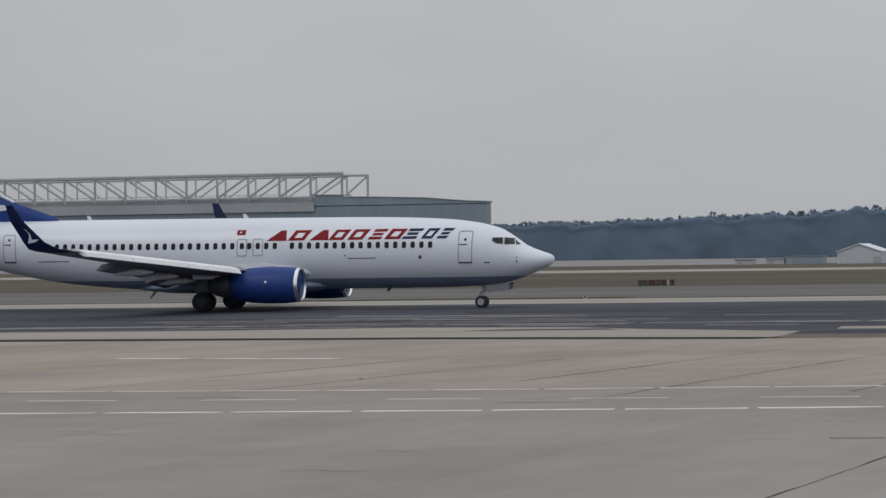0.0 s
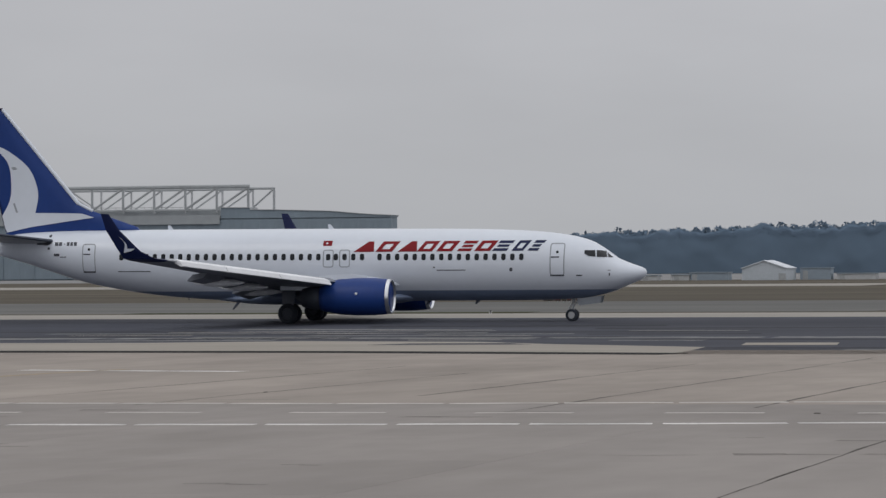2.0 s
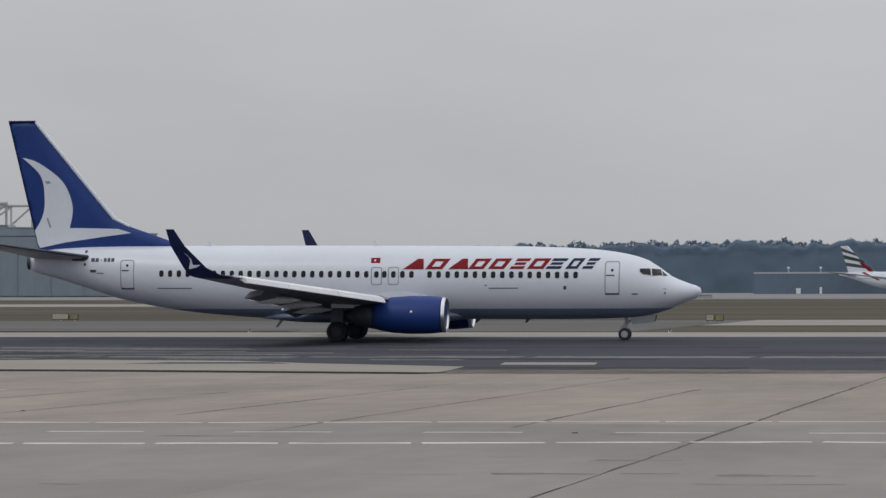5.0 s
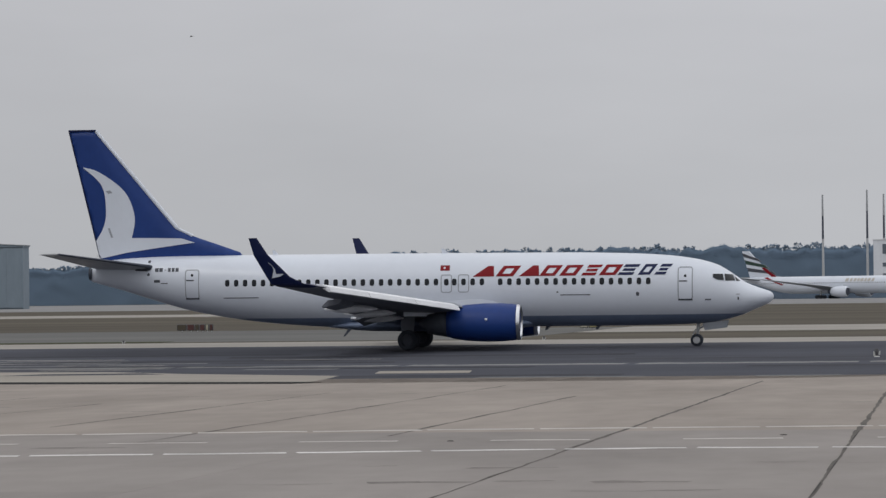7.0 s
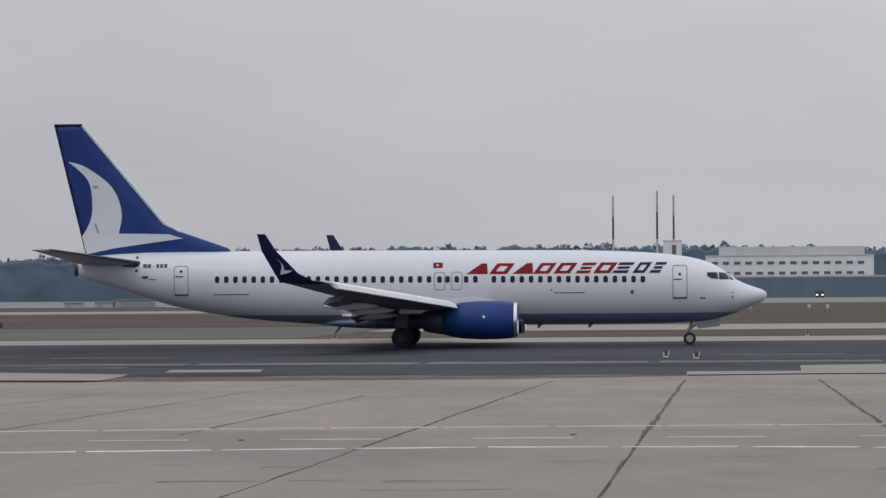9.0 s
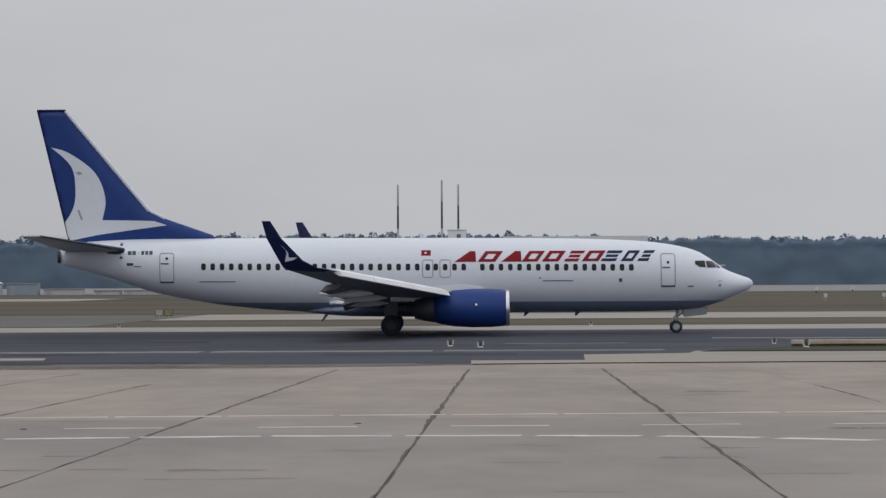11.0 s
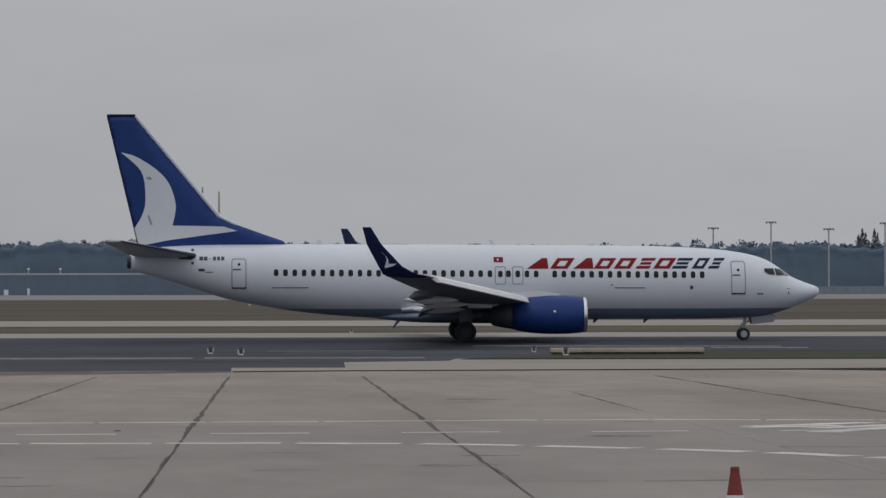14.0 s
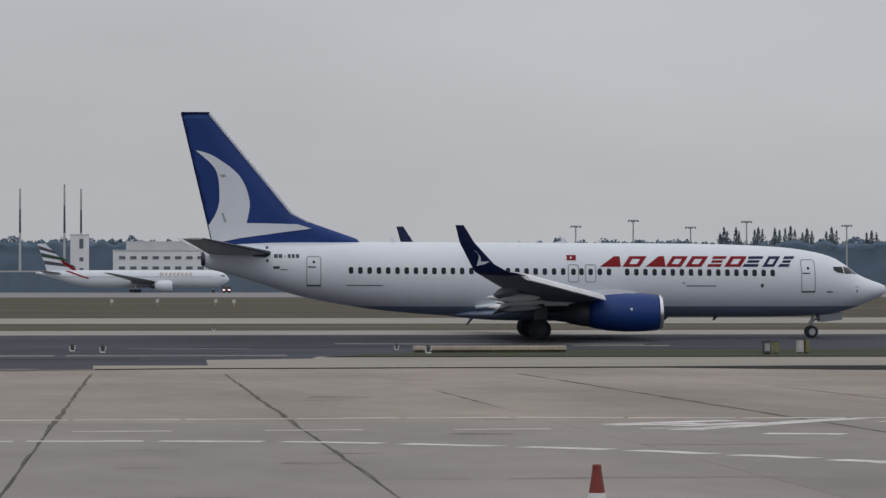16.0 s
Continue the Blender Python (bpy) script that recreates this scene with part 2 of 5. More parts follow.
LAMP_RED = mat("red_tail_light", (1.0, 0.66, 0.68), 0.4, emit=1.0)

# ---- mesh helpers ----



def mesh_object(name, bm, material, smooth=False):
    me = bpy.data.meshes.new(name)
    bm.normal_update()
    bm.to_mesh(me)
    bm.free()
    for m in material if isinstance(material, (list, tuple)) else [material]:
        me.materials.append(m)
    if smooth:
        me.shade_smooth()
    return new(name, me)


def part(name, bm, material, parent, label="", smooth=False):
    ob = mesh_object(name, bm, material, smooth)
    ob.parent = parent
    return tagged(ob, label)


def thing(name, m, label, category, group=""):
    ob = new(name)
    ob.empty_display_size = 0.5
    ob.matrix_basis = m
    return tagged(ob, label, category, group)


def box(bm, x0, x1, y0, y1, z0, z1, bevel=0.0):
    r = bmesh.ops.create_cube(bm, size=1.0, matrix=Matrix.Translation(((x0 + x1) / 2, (y0 + y1) / 2, (z0 + z1) / 2)) @ Matrix.Diagonal((abs(x1 - x0), abs(y1 - y0), abs(z1 - z0), 1)))
    if bevel:
        edges = list({e for v in r["verts"] for e in v.link_edges})
        bmesh.ops.bevel(bm, geom=edges, offset=bevel, segments=2, affect="EDGES", profile=0.5)
    return bm


def rod(bm, a, b, r0, r1=None, n=8):
    """A tapered bar from a to b."""
    a, b = Vector(a), Vector(b)
    d = b - a
    m = Matrix.Translation((a + b) / 2) @ d.to_track_quat("Z", "Y").to_matrix().to_4x4()
    bmesh.ops.create_cone(bm, cap_ends=True, segments=n, radius1=r0, radius2=r0 if r1 is None else r1, depth=d.length, matrix=m)
    return bm


def loft(bm, rings, close=True, caps=True):
    """Skin through rings of points, all of one count."""
    vs = [[bm.verts.new(p) for p in ring] for ring in rings]
    n = len(rings[0])
    for a, b in zip(vs, vs[1:]):
        for i in range(n if close else n - 1):
            j = (i + 1) % n
            bm.faces.new((a[i], a[j], b[j], b[i]))
    if caps:
        bm.faces.new(list(reversed(vs[0])))
        bm.faces.new(vs[-1])
    bmesh.ops.recalc_face_normals(bm, faces=bm.faces)
    return bm


def spin(bm, profile, centre, n=32, squash=None):
    """A body turned about the x axis: (x, radius) rows round (y, z)."""
    rings = []
    for x, r in profile:
        ring = []
        for i in range(n):
            a = 2 * math.pi * i / n
            y, z = r * math.cos(a), r * math.sin(a)
            if squash and z < 0:
                z *= squash
            ring.append((x, centre[0] + y, centre[1] + z))
        rings.append(ring)
    return loft(bm, rings)


def empty_bm():
    return bmesh.new()


# ---- ground ----
PROFILE = [(-1500, 0.98), (0, 0.98), (128, 0.0), (185, -0.2), (215, 0.2), (235, 0.0), (6000, 0.0)]


def ground_z(y):
    for (y0, z0), (y1, z1) in zip(PROFILE, PROFILE[1:]):
        if y <= y1:
            return z0 + (z1 - z0) * (y - y0) / (y1 - y0)
    return 0.0


def strip_mesh(bm, pts, lift):
    """Pavement over a plan outline, cut where the ground bends, with its edges let into the ground."""
    f = bm.faces.new([bm.verts.new((x, y, 0)) for x, y in pts])
    bmesh.ops.triangulate(bm, faces=[f])
    for y, _ in PROFILE[1:-1]:
        bmesh.ops.bisect_plane(bm, geom=bm.verts[:] + bm.edges[:] + bm.faces[:], plane_co=(0, y, 0), plane_no=(0, 1, 0))
    ext = bmesh.ops.extrude_face_region(bm, geom=bm.faces[:])
    raised = {v for v in ext["geom"] if isinstance(v, bmesh.types.BMVert)}
    for v in bm.verts:
        v.co.z = ground_z(v.co.y) + (lift if v in raised else -0.15)
    bmesh.ops.recalc_face_normals(bm, faces=bm.faces)
    return bm


def pavement(name, pts, lift, material, label, category="pavement"):
    return tagged(mesh_object(name, strip_mesh(empty_bm(), pts, lift), material), label, category, kind="structure")


bm = empty_bm()
rows = []
for y, z in PROFILE:
    rows.append([bm.verts.new((x, y, z - 0.012)) for x in (-4000, -600, -60, 0, 60, 600, 4000)])
for a, b in zip(rows, rows[1:]):
    for i in range(6):
        bm.faces.new((a[i], a[i + 1], b[i + 1], b[i]))
tagged(mesh_object("ground", bm, GRASS), "dry brown airfield grass reaching to the horizon", "grass", kind="structure")

EDGE = [(-90, 131), (-32, 124.5), (-19, 119.5), (-6, 120.5), (1, 125.5), (5, 127), (16, 128), (90, 127.5)]

pavement("taxiway", EDGE + [(900, 127.5), (900, 207), (-900, 207), (-900, 131)], 0.0, ASPHALT, "dark grey asphalt taxiway with rubber stains", "taxiway")
pavement("shoulder_far", [(-900, 207.1), (900, 207.1), (900, 233), (-900, 233)], 0.0, STRIP, "pale weathered concrete strip along the taxiway", "pavement")
pavement("taxiway_old", [(-900, 236), (-24, 240), (-21, 318), (-900, 322)], 0.0, OLD_ASPHALT, "grey-green old asphalt beyond the taxiway", "taxiway")
pavement("taxiway_parallel", [(-22.4, 277), (900, 277), (900, 327), (-20.8, 322)], 0.0, STRIP, "pale concrete parallel taxiway across the grass", "taxiway")
pavement("runway", [(-900, 560), (-58, 560), (-56, 640), (-900, 650)], 0.0, STRIP, "pale concrete runway across the grass", "runway")
pavement("apron_far", [(-1500, 860), (1500, 860), (1500, 1640), (-1500, 1640)], 0.0, FAR_PAVING, "pale far apron before hangars and woods", "apron")
pavement("shoulder_left", [(-400, 146), (-45, 146), (-39, 149.5), (-31, 147), (-27, 141.5), (-19.7, 134.5), (-18.8, 120.0), (-32, 125.0), (-90, 131.5), (-400, 131.5)], 0.008, PALE, "pale concrete shoulder between apron and taxiway")
pavement("shoulder_right", [(0.95, 127.2), (5, 127.5), (16, 128.5), (90, 128), (400, 128), (400, 150), (10.6, 153.5), (10.0, 148.5), (5.6, 146), (5.2, 134.2), (1.0, 134.5)], 0.008, PALE, "pale concrete shoulder between apron and taxiway")
pavement("verge", [(11.5, 154.5), (60, 151), (400, 151), (400, 172), (24, 172), (13, 160)], 0.012, GREEN, "short green grass island at the taxiway edge", "grass")

# ---- the far side: woods, hangar, barrier, office block ----


def leaf_cloud(rng, centres, size):
    """Small tilted leaf sprays, one kite each, round the given centres: vertices and faces."""
    n = len(centres)
    a = rng.normal(size=(n, 3))
    a /= np.linalg.norm(a, axis=1, keepdims=True)
    b = np.cross(a, rng.normal(size=(n, 3)))
    b /= np.linalg.norm(b, axis=1, keepdims=True)
    s = size * rng.uniform(0.6, 1.4, (n, 1))
    quad = np.stack([centres + a * s, centres + b * s * 0.6, centres - a * s * rng.uniform(0.5, 1, (n, 1)), centres - b * s * 0.6], 1)
    return quad.reshape(-1, 3), np.arange(4 * n).reshape(-1, 4)


def crown_normals(v, f, centre):
    """Crown normals bent up and towards the camera for even shading; faces wound towards it."""
    out = (v - centre) * np.array([1.0, 1.0, 0.35])
    out /= np.linalg.norm(out, axis=1, keepdims=True) + 1e-6
    out = out * 0.6 + np.array([0.0, -0.25, 0.5])
    out /= np.linalg.norm(out, axis=1, keepdims=True)
    q = v[f]
    flat = np.cross(q[:, 1] - q[:, 0], q[:, 2] - q[:, 0])
    wrong = flat[:, 2] * 0.3 - flat[:, 1] < 0
    f = f.copy()
    f[wrong] = f[wrong][:, ::-1]
    return out, f


def leaf_mesh(name, v, f, normals, material=None):
    me = bpy.data.meshes.new(name)
    me.from_pydata(v.tolist(), [], f.tolist())
    me.shade_smooth()
    me.normals_split_custom_set_from_vertices(normals.tolist())
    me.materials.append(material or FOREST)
    return me


def crown_points(rng, count, h, w, pointed):
    """Places of leaf sprays in a crown of height h: a cone, or a lumpy dome on boughs."""
    u = rng.uniform(0.03, 1.0, count) ** (1.2 if pointed else 0.8)
    if pointed:
        reach = w * (1.01 - u) * (0.8 + 0.2 * np.sin(u * 60))
    else:
        reach = w * np.where(u < 0.7, 1.0, np.sqrt(np.clip(1.03 - ((u - 0.7) / 0.3) ** 2, 0.02, 1)))
    ang = rng.uniform(0, 2 * np.pi, count)
    rad = reach * np.sqrt(rng.uniform(0.1, 1, count)) * (1 + 0.25 * np.sin(ang * 3 + u * 17))
    return np.stack([np.cos(ang) * rad, np.sin(ang) * rad, h * u + 0.4 * np.sin(ang * 2 + u * 9)], 1)


def woods(name, spots, label, conifer=0.0):
    """Far trees in one mesh: trunks and crowns of small leaf sprays. spots: (x, y, height)."""
    rng = np.random.default_rng(5)
    verts, faces, norms, n = [], [], [], 0
    for x, y, h in spots:
        at = np.array([x, y, 0.0])
        pts = crown_points(rng, 420, h, rng.uniform(3.0, 5.0), rng.random() < conifer)
        v, f = leaf_cloud(rng, pts + at, 0.72)
        out, f = crown_normals(v, f, np.array([x, y + 3.0, h * 0.4]))
        norms.append(out)
        verts.append(v)
        faces.append(f + n)
        n += len(v)
        verts.append(np.array([(x - 0.3, y, 0), (x + 0.3, y, 0), (x + 0.08, y, h * 0.9), (x - 0.08, y, h * 0.9)]))
        norms.append(np.tile(np.array([[0.0, -1.0, 0.2]]), (4, 1)))
        faces.append(np.arange(4).reshape(1, 4) + n)
        n += 4
    v, f = np.concatenate(verts), np.concatenate(faces)
    me = leaf_mesh(name, v, f, np.concatenate(norms))
    return tagged(new(name, me), label, "woods", kind="stuff")


SKYLINE = [(-900, 18), (-420, 18.5), (-330, 20), (-270, 21.9), (-216, 24.2), (-150, 24.9), (-90, 25.8), (0, 25.3), (90, 23.6), (170, 23.4), (240, 24), (310, 25), (350, 25.5), (420, 26), (700, 26)]


def skyline(x):
    for (x0, z0), (x1, z1) in zip(SKYLINE, SKYLINE[1:]):
        if x <= x1:
            return z0 + (z1 - z0) * (x - x0) / (x1 - x0)
    return 26


tree_rng = random.Random(11)
spots = []
for row in range(1, 4):
    x = -800 + row * 1.7
    while x < 560:
        h = skyline(x) * tree_rng.uniform(0.86, 1.0) * (1.0 if tree_rng.random() < 0.85 else tree_rng.uniform(1.02, 1.08))
        spots.append((x, 1720 + row * 13 + tree_rng.uniform(-5, 5), h))
        x += tree_rng.uniform(2.8, 6.4)
woods("far_woods", spots, "pine woods along the airfield edge, tinted blue-grey for haze", 0.08)

# the closed wall of foliage in which the outer trees stand
lump_rng = np.random.default_rng(3)
nx, nz = 1140, 20


def lumps(times):
    """Smoothed random relief over the wall of foliage."""
    a = lump_rng.normal(size=(nx, nz))
    for _ in range(times):
        a = (a + np.roll(a, 1, 0) + np.roll(a, -1, 0)) / 3
        a = (a + np.roll(a, 1, 1) + np.roll(a, -1, 1)) / 3
    return a / a.std()


relief = lumps(4) * 0.12 + lumps(12) * 0.2
tops = lumps(3)[:, 0] * 0.035
verts, faces = [], []
for i in range(nx):
    x = -800 + 1.2 * i
    top = skyline(x) * (0.90 + tops[i])
    for j in range(nz):
        u = j / (nz - 1)
        verts.append((x + relief[i, (j + 5) % nz] * 0.4, 1721.6 + 12 * max(0.0, u - 0.9) ** 1.5 * 4 + relief[i, j], top * min(1.0, u * 1.04)))
for i in range(nx - 1):
    for j in range(nz - 1):
        k = i * nz + j
        faces.append((k, k + nz, k + nz + 1, k + 1))
sheet = np.array(verts)
wall = bpy.data.meshes.new("tmp")
wall.from_pydata(verts, [], faces)
wall.update()
wall_normals = np.array([v.normal[:] for v in wall.vertices])
bpy.data.meshes.remove(wall)
pick = lump_rng.integers(0, nx, 30000) * nz + lump_rng.integers(15, nz, 30000)
spray_at = sheet[pick] + lump_rng.uniform(-0.6, 0.6, (len(pick), 3)) * np.array([1.0, 0.15, 1.0]) + np.array([0.0, -0.05, 0.0])
v, f = leaf_cloud(lump_rng, spray_at, 0.3)
flat = np.cross(v[f[:, 1]] - v[f[:, 0]], v[f[:, 2]] - v[f[:, 0]])
back = flat[:, 2] * 0.3 - flat[:, 1] < 0
f[back] = f[back][:, ::-1]
spray_normals = np.repeat(wall_normals[pick], 4, axis=0)
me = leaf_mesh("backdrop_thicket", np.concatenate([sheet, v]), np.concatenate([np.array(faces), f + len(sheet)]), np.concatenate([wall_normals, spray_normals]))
tagged(new("backdrop_thicket", me), "dense foliage between the trees of the woods, tinted for haze", "woods", kind="stuff")


def lone_conifer(x, y, h, spires):
    t = thing("conifer", pose(x, y, 0), "tall ragged conifer standing above the woods", "tree", "conifers above the woods")
    part("trunk", rod(empty_bm(), (0, 0, 0), (0, 0, h * 0.97), 0.45, 0.05, 7), BARK, t)
    rng = np.random.default_rng(int(x))
    pts = [crown_points(rng, 1300, h, 10.0, True)]
    for dx, drop in spires:
        pts.append(crown_points(rng, 700, h - drop, 8.0, True) + np.array([dx, 0.0, 0.0]))
    v, f = leaf_cloud(rng, np.concatenate(pts), 0.5)
    out, f = crown_normals(v, f, np.array([0.0, 2.0, h * 0.4]))
    new("crown", leaf_mesh("crown", v, f, out, HAZED_CONIFER)).parent = t


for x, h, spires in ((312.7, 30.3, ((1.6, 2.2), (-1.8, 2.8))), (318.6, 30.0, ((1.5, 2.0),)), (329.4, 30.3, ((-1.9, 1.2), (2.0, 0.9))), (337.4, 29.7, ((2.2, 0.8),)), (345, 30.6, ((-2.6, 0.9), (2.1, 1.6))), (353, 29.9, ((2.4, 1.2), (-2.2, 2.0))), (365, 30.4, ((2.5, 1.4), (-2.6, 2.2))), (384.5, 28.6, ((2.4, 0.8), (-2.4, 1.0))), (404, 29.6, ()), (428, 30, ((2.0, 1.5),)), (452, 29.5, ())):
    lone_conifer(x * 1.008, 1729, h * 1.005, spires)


def hangar():
    y0 = 1150
    t = thing("hangar", pose(-271, y0, 0, 0, 0, -2), "huge blue-grey clad maintenance hangar with rooftop steel trusses", "hangar")
    part("wall", box(empty_bm(), -330, -58.2, 0.4, 60, 0, 20.0), HANGAR, t)
    # End block cut to 8 m so the camera sees no side face.
    part("annex_wall", box(empty_bm(), -58.1, -0.2, 0.4, 8, 0, 20.0), HANGAR, t, "blue-grey clad end wall, kept shallow to fit the camera's view")
    panel = box(empty_bm(), -5.56, 0, -0.15, 0.4, 0.4, 19.7)
    first = part("wall_panel", panel, HANGAR, t)
    for i in range(1, 52):
        o = new("wall_panel", first.data)
        o.parent, o.location = t, (-5.6 * i, 0, 0)
    rib = box(empty_bm(), -0.35, 0.1, -0.45, -0.15, 0.4, 14.5)
    first = part("pilaster", rib, HANGAR, t)
    for i in range(1, 26):
        o = new("pilaster", first.data)
        o.parent, o.location = t, (-11.2 * i, 0, 0)
    part("roof", box(empty_bm(), -331, -58.1, -0.7, 61, 20.0, 20.9), STEEL, t)
    gable = [(-58, 20.02), (0.1, 20.02), (0.1, 20.5), (-6, 20.8), (-11.8, 21.2), (-20.4, 22.0), (-39, 22.6), (-47.9, 22.7), (-48, 23.4), (-58, 23.5)]
    part("stepped_roof_block", loft(empty_bm(), [[(x, y, z) for x, z in gable] for y in (-0.3, 8)]), HANGAR, t)
    part("roof_edge", loft(empty_bm(), [[(x, y, z) for x, z in [(0.3, 20.5), (0.3, 20.7)] + [(x, z + 0.22) for x, z in gable[3:]] + [(x, z + 0.02) for x, z in reversed(gable[3:])]] for y in (-0.6, 8.2)]), STEEL, t)
    part("fascia", box(empty_bm(), -331, -58.2, -0.95, -0.72, 18.2, 21.2), HANGAR_ROOF, t, "pale grey roof fascia")
    part("upper_storey", box(empty_bm(), -330, -58.6, 8, 55, 20.9, 22.6), HANGAR_ROOF, t)
    # The rear truss takes the paler steel to imitate haze.
    for k, (yy, m, r) in enumerate(((6, STEEL, 0.42), (40, STEEL_PALE, 0.35))):
        tr = part("roof_truss", rod(empty_bm(), (-300, yy, 30.5), (-50.1 - 9 * k, yy, 30.5 + 0.2), 0.6, None, 6), m, t, "grey steel roof truss")
        part("lower_chord", rod(empty_bm(), (-300, yy, 23.0), (-50.1 - 9 * k, yy, 23.0), 0.4, None, 6), m, tr)
        for i in range(23):
            x = -50.5 - 9 * k - 10.9 * i
            part("post", rod(empty_bm(), (x, yy, 22.0), (x, yy, 30.5), r, None, 6), m, tr)
            inward = -1 if i < 5 else 1
            part("brace", rod(empty_bm(), (x if inward < 0 else x - 10.9, yy, 30.3), (x - 10.9 if inward < 0 else x, yy, 23.2), r * 0.9, None, 6), m, tr)
    tr = part("end_truss", rod(empty_bm(), (-50.1, 6, 29.9), (-41.6, 6, 29.9), 0.4, None, 6), STEEL, t)
    part("post", rod(empty_bm(), (-41.6, 6, 20.9), (-41.6, 6, 30.1), 0.42, None, 6), STEEL, tr)
    part("brace", rod(empty_bm(), (-49.6, 6, 23.0), (-41.8, 6, 29.6), 0.32, None, 6), STEEL, tr)
    rl = part("roof_railing", rod(empty_bm(), (-300, 7, 24.0), (-70, 7, 24.0), 0.1, None, 5), STEEL_PALE, t)
    for i in range(90):
        part("baluster", rod(empty_bm(), (-72 - i * 2.5, 7, 22.6), (-72 - i * 2.5, 7, 24.2), 0.14, None, 5), STEEL_PALE, rl)


hangar()


def barrier():
    t = thing("blast_barrier", pose(-94, 1420, 0), "long blue-grey jet blast barrier of upright panels", "barrier")
    first = part("barrier_panel", box(empty_bm(), 0.005, 5.995, 0, 0.4, 0, 7.9), BLAST, t)
    for i in range(1, 34):
        o = new("barrier_panel", first.data)
        o.parent, o.location = t, (6 * i, 0, 0)
    part("coping", box(empty_bm(), 0, 204, -0.15, 0.55, 7.9, 8.5), STEEL_PALE, t)


barrier()

for x in (-68.0, -55.7, -80.5):
    t = thing("barrier_lamp", pose(x, 1420.2, 8.5), "small white lamp standing on the blast barrier", "lamp", "lamps on the barrier")
    part("post", rod(empty_bm(), (0, 0, 0), (0, 0, 1.3), 0.22, 0.18, 8), STEEL_PALE, t)
    part("head", box(empty_bm(), -0.45, 0.45, -0.4, 0.4, 1.3, 2.1, 0.1), RENDERED, t)
for x, w, h in ((-76.2, 1.7, 2.2), (-67.6, 0.9, 2.6)):
    t = thing("equipment_cabinet", pose(x, 1412, 0), "white equipment cabinet before the blast barrier", "cabinet", "cabinets before the barrier")
    part("casing", box(empty_bm(), -w / 2, w / 2, -0.4, 0.4, 0.15, h, 0.08), RENDERED, t)
    part("plinth", box(empty_bm(), -w / 2 - 0.1, w / 2 + 0.1, -0.5, 0.5, 0, 0.16), STEEL, t)


def office():
    t = thing("office_block", pose(19.5, 1500, 0), "white flat-roofed office block with two rows of windows", "building")
    part("wall", box(empty_bm(), 0, 68.5, 0, 25, 0, 17.0), RENDERED, t)
    part("parapet", box(empty_bm(), -0.3, 68.8, -0.3, 25, 17.0, 17.4), ROOFING, t)
    part("top_storey", box(empty_bm(), 5.5, 65, 4, 22, 17.4, 20.9), ROOFING, t)
    for z in (9.2, 13.4):
        for i in range(14):
            w = part("window", box(empty_bm(), 2.0 + 4.6 * i, 4.9 + 4.6 * i, -0.12, 0.05, z, z + 1.5), RENDERED, t)
            part("pane", box(empty_bm(), 2.15 + 4.6 * i, 4.75 + 4.6 * i, -0.2, -0.125, z + 0.15, z + 1.35), PANE, w)
    t = thing("stair_tower", pose(1.8, 1495, 0), "slim white stair tower with small dark windows", "building")
    part("wall", box(empty_bm(), 0, 7.6, 0, 8, 0, 23.3), RENDERED, t)
    part("roof", box(empty_bm(), -0.2, 7.8, -0.2, 8.2, 23.3, 23.7), ROOFING, t)
    for z, h in ((17.8, 4.0), (12.6, 1.6), (8.4, 1.4)):
        part("window", box(empty_bm(), 3.7, 5.3, -0.15, 0.1, z, z + h), PANE, t)


office()

for x, h in ((-19.3, 43.7), (-0.6, 45.6), (6.4, 43.7)):
    t = thing("light_mast", pose(x, 1550, 0), "tall slim floodlight mast with dark upper sections", "mast", "floodlight masts")
    part("foot", rod(empty_bm(), (0, 0, 0), (0, 0, 25), 0.62, 0.5, 10), STEEL_PALE, t)
    part("shaft", rod(empty_bm(), (0, 0, 25), (0, 0, h - 9), 0.48, 0.42, 10), DARK_METAL, t)
    part("top_section", rod(empty_bm(), (0, 0, h - 9), (0, 0, h), 0.45, 0.36, 10), STEEL, t)

for x, h in ((218, 28.3), (243, 30.8), (268, 27.9), (292.5, 30.4), (336.5, 28.8), (357, 31)):
    t = thing("lamp_pole", pose(x, 1550, 0), "slender lamp pole with a crossbar of floodlights", "lamp pole", "lamp poles beyond the runway")
    part("pole", rod(empty_bm(), (0, 0, 0), (0, 0, h), 0.42, 0.3, 8), STEEL, t)
    part("crossbar", box(empty_bm(), -2.3, 2.3, -0.2, 0.2, h - 0.35, h + 0.1), STEEL, t)
    for k in (-2.0, -0.7, 0.7, 2.0):
        part("floodlight", box(empty_bm(), k - 0.35, k + 0.35, -0.5, 0.1, h - 0.75, h - 0.3), DARK_METAL, t)

t = thing("storage_tent", pose(-106, 815, 0), "white gabled storage tent beside the runway", "tent")
bm = empty_bm()
loft(bm, [[(-5.0, y, 0), (5.0, y, 0), (5.0, y, 2.65), (0, y, 4.3), (-5.0, y, 2.65)] for y in (0, 18)])
part("wall", bm, TENT_CLOTH, t)
bm = empty_bm()
for s in (-1, 1):
    loft(bm, [[(s * 5.2, y, 2.58), (0, y, 4.33), (0, y, 4.5), (s * 5.2, y, 2.75)] for y in (-0.3, 18.3)])
part("roof", bm, WHITE, t)
part("door", box(empty_bm(), 3.3, 4.9, -0.1, 0.05, 0, 1.5), STEEL, t)

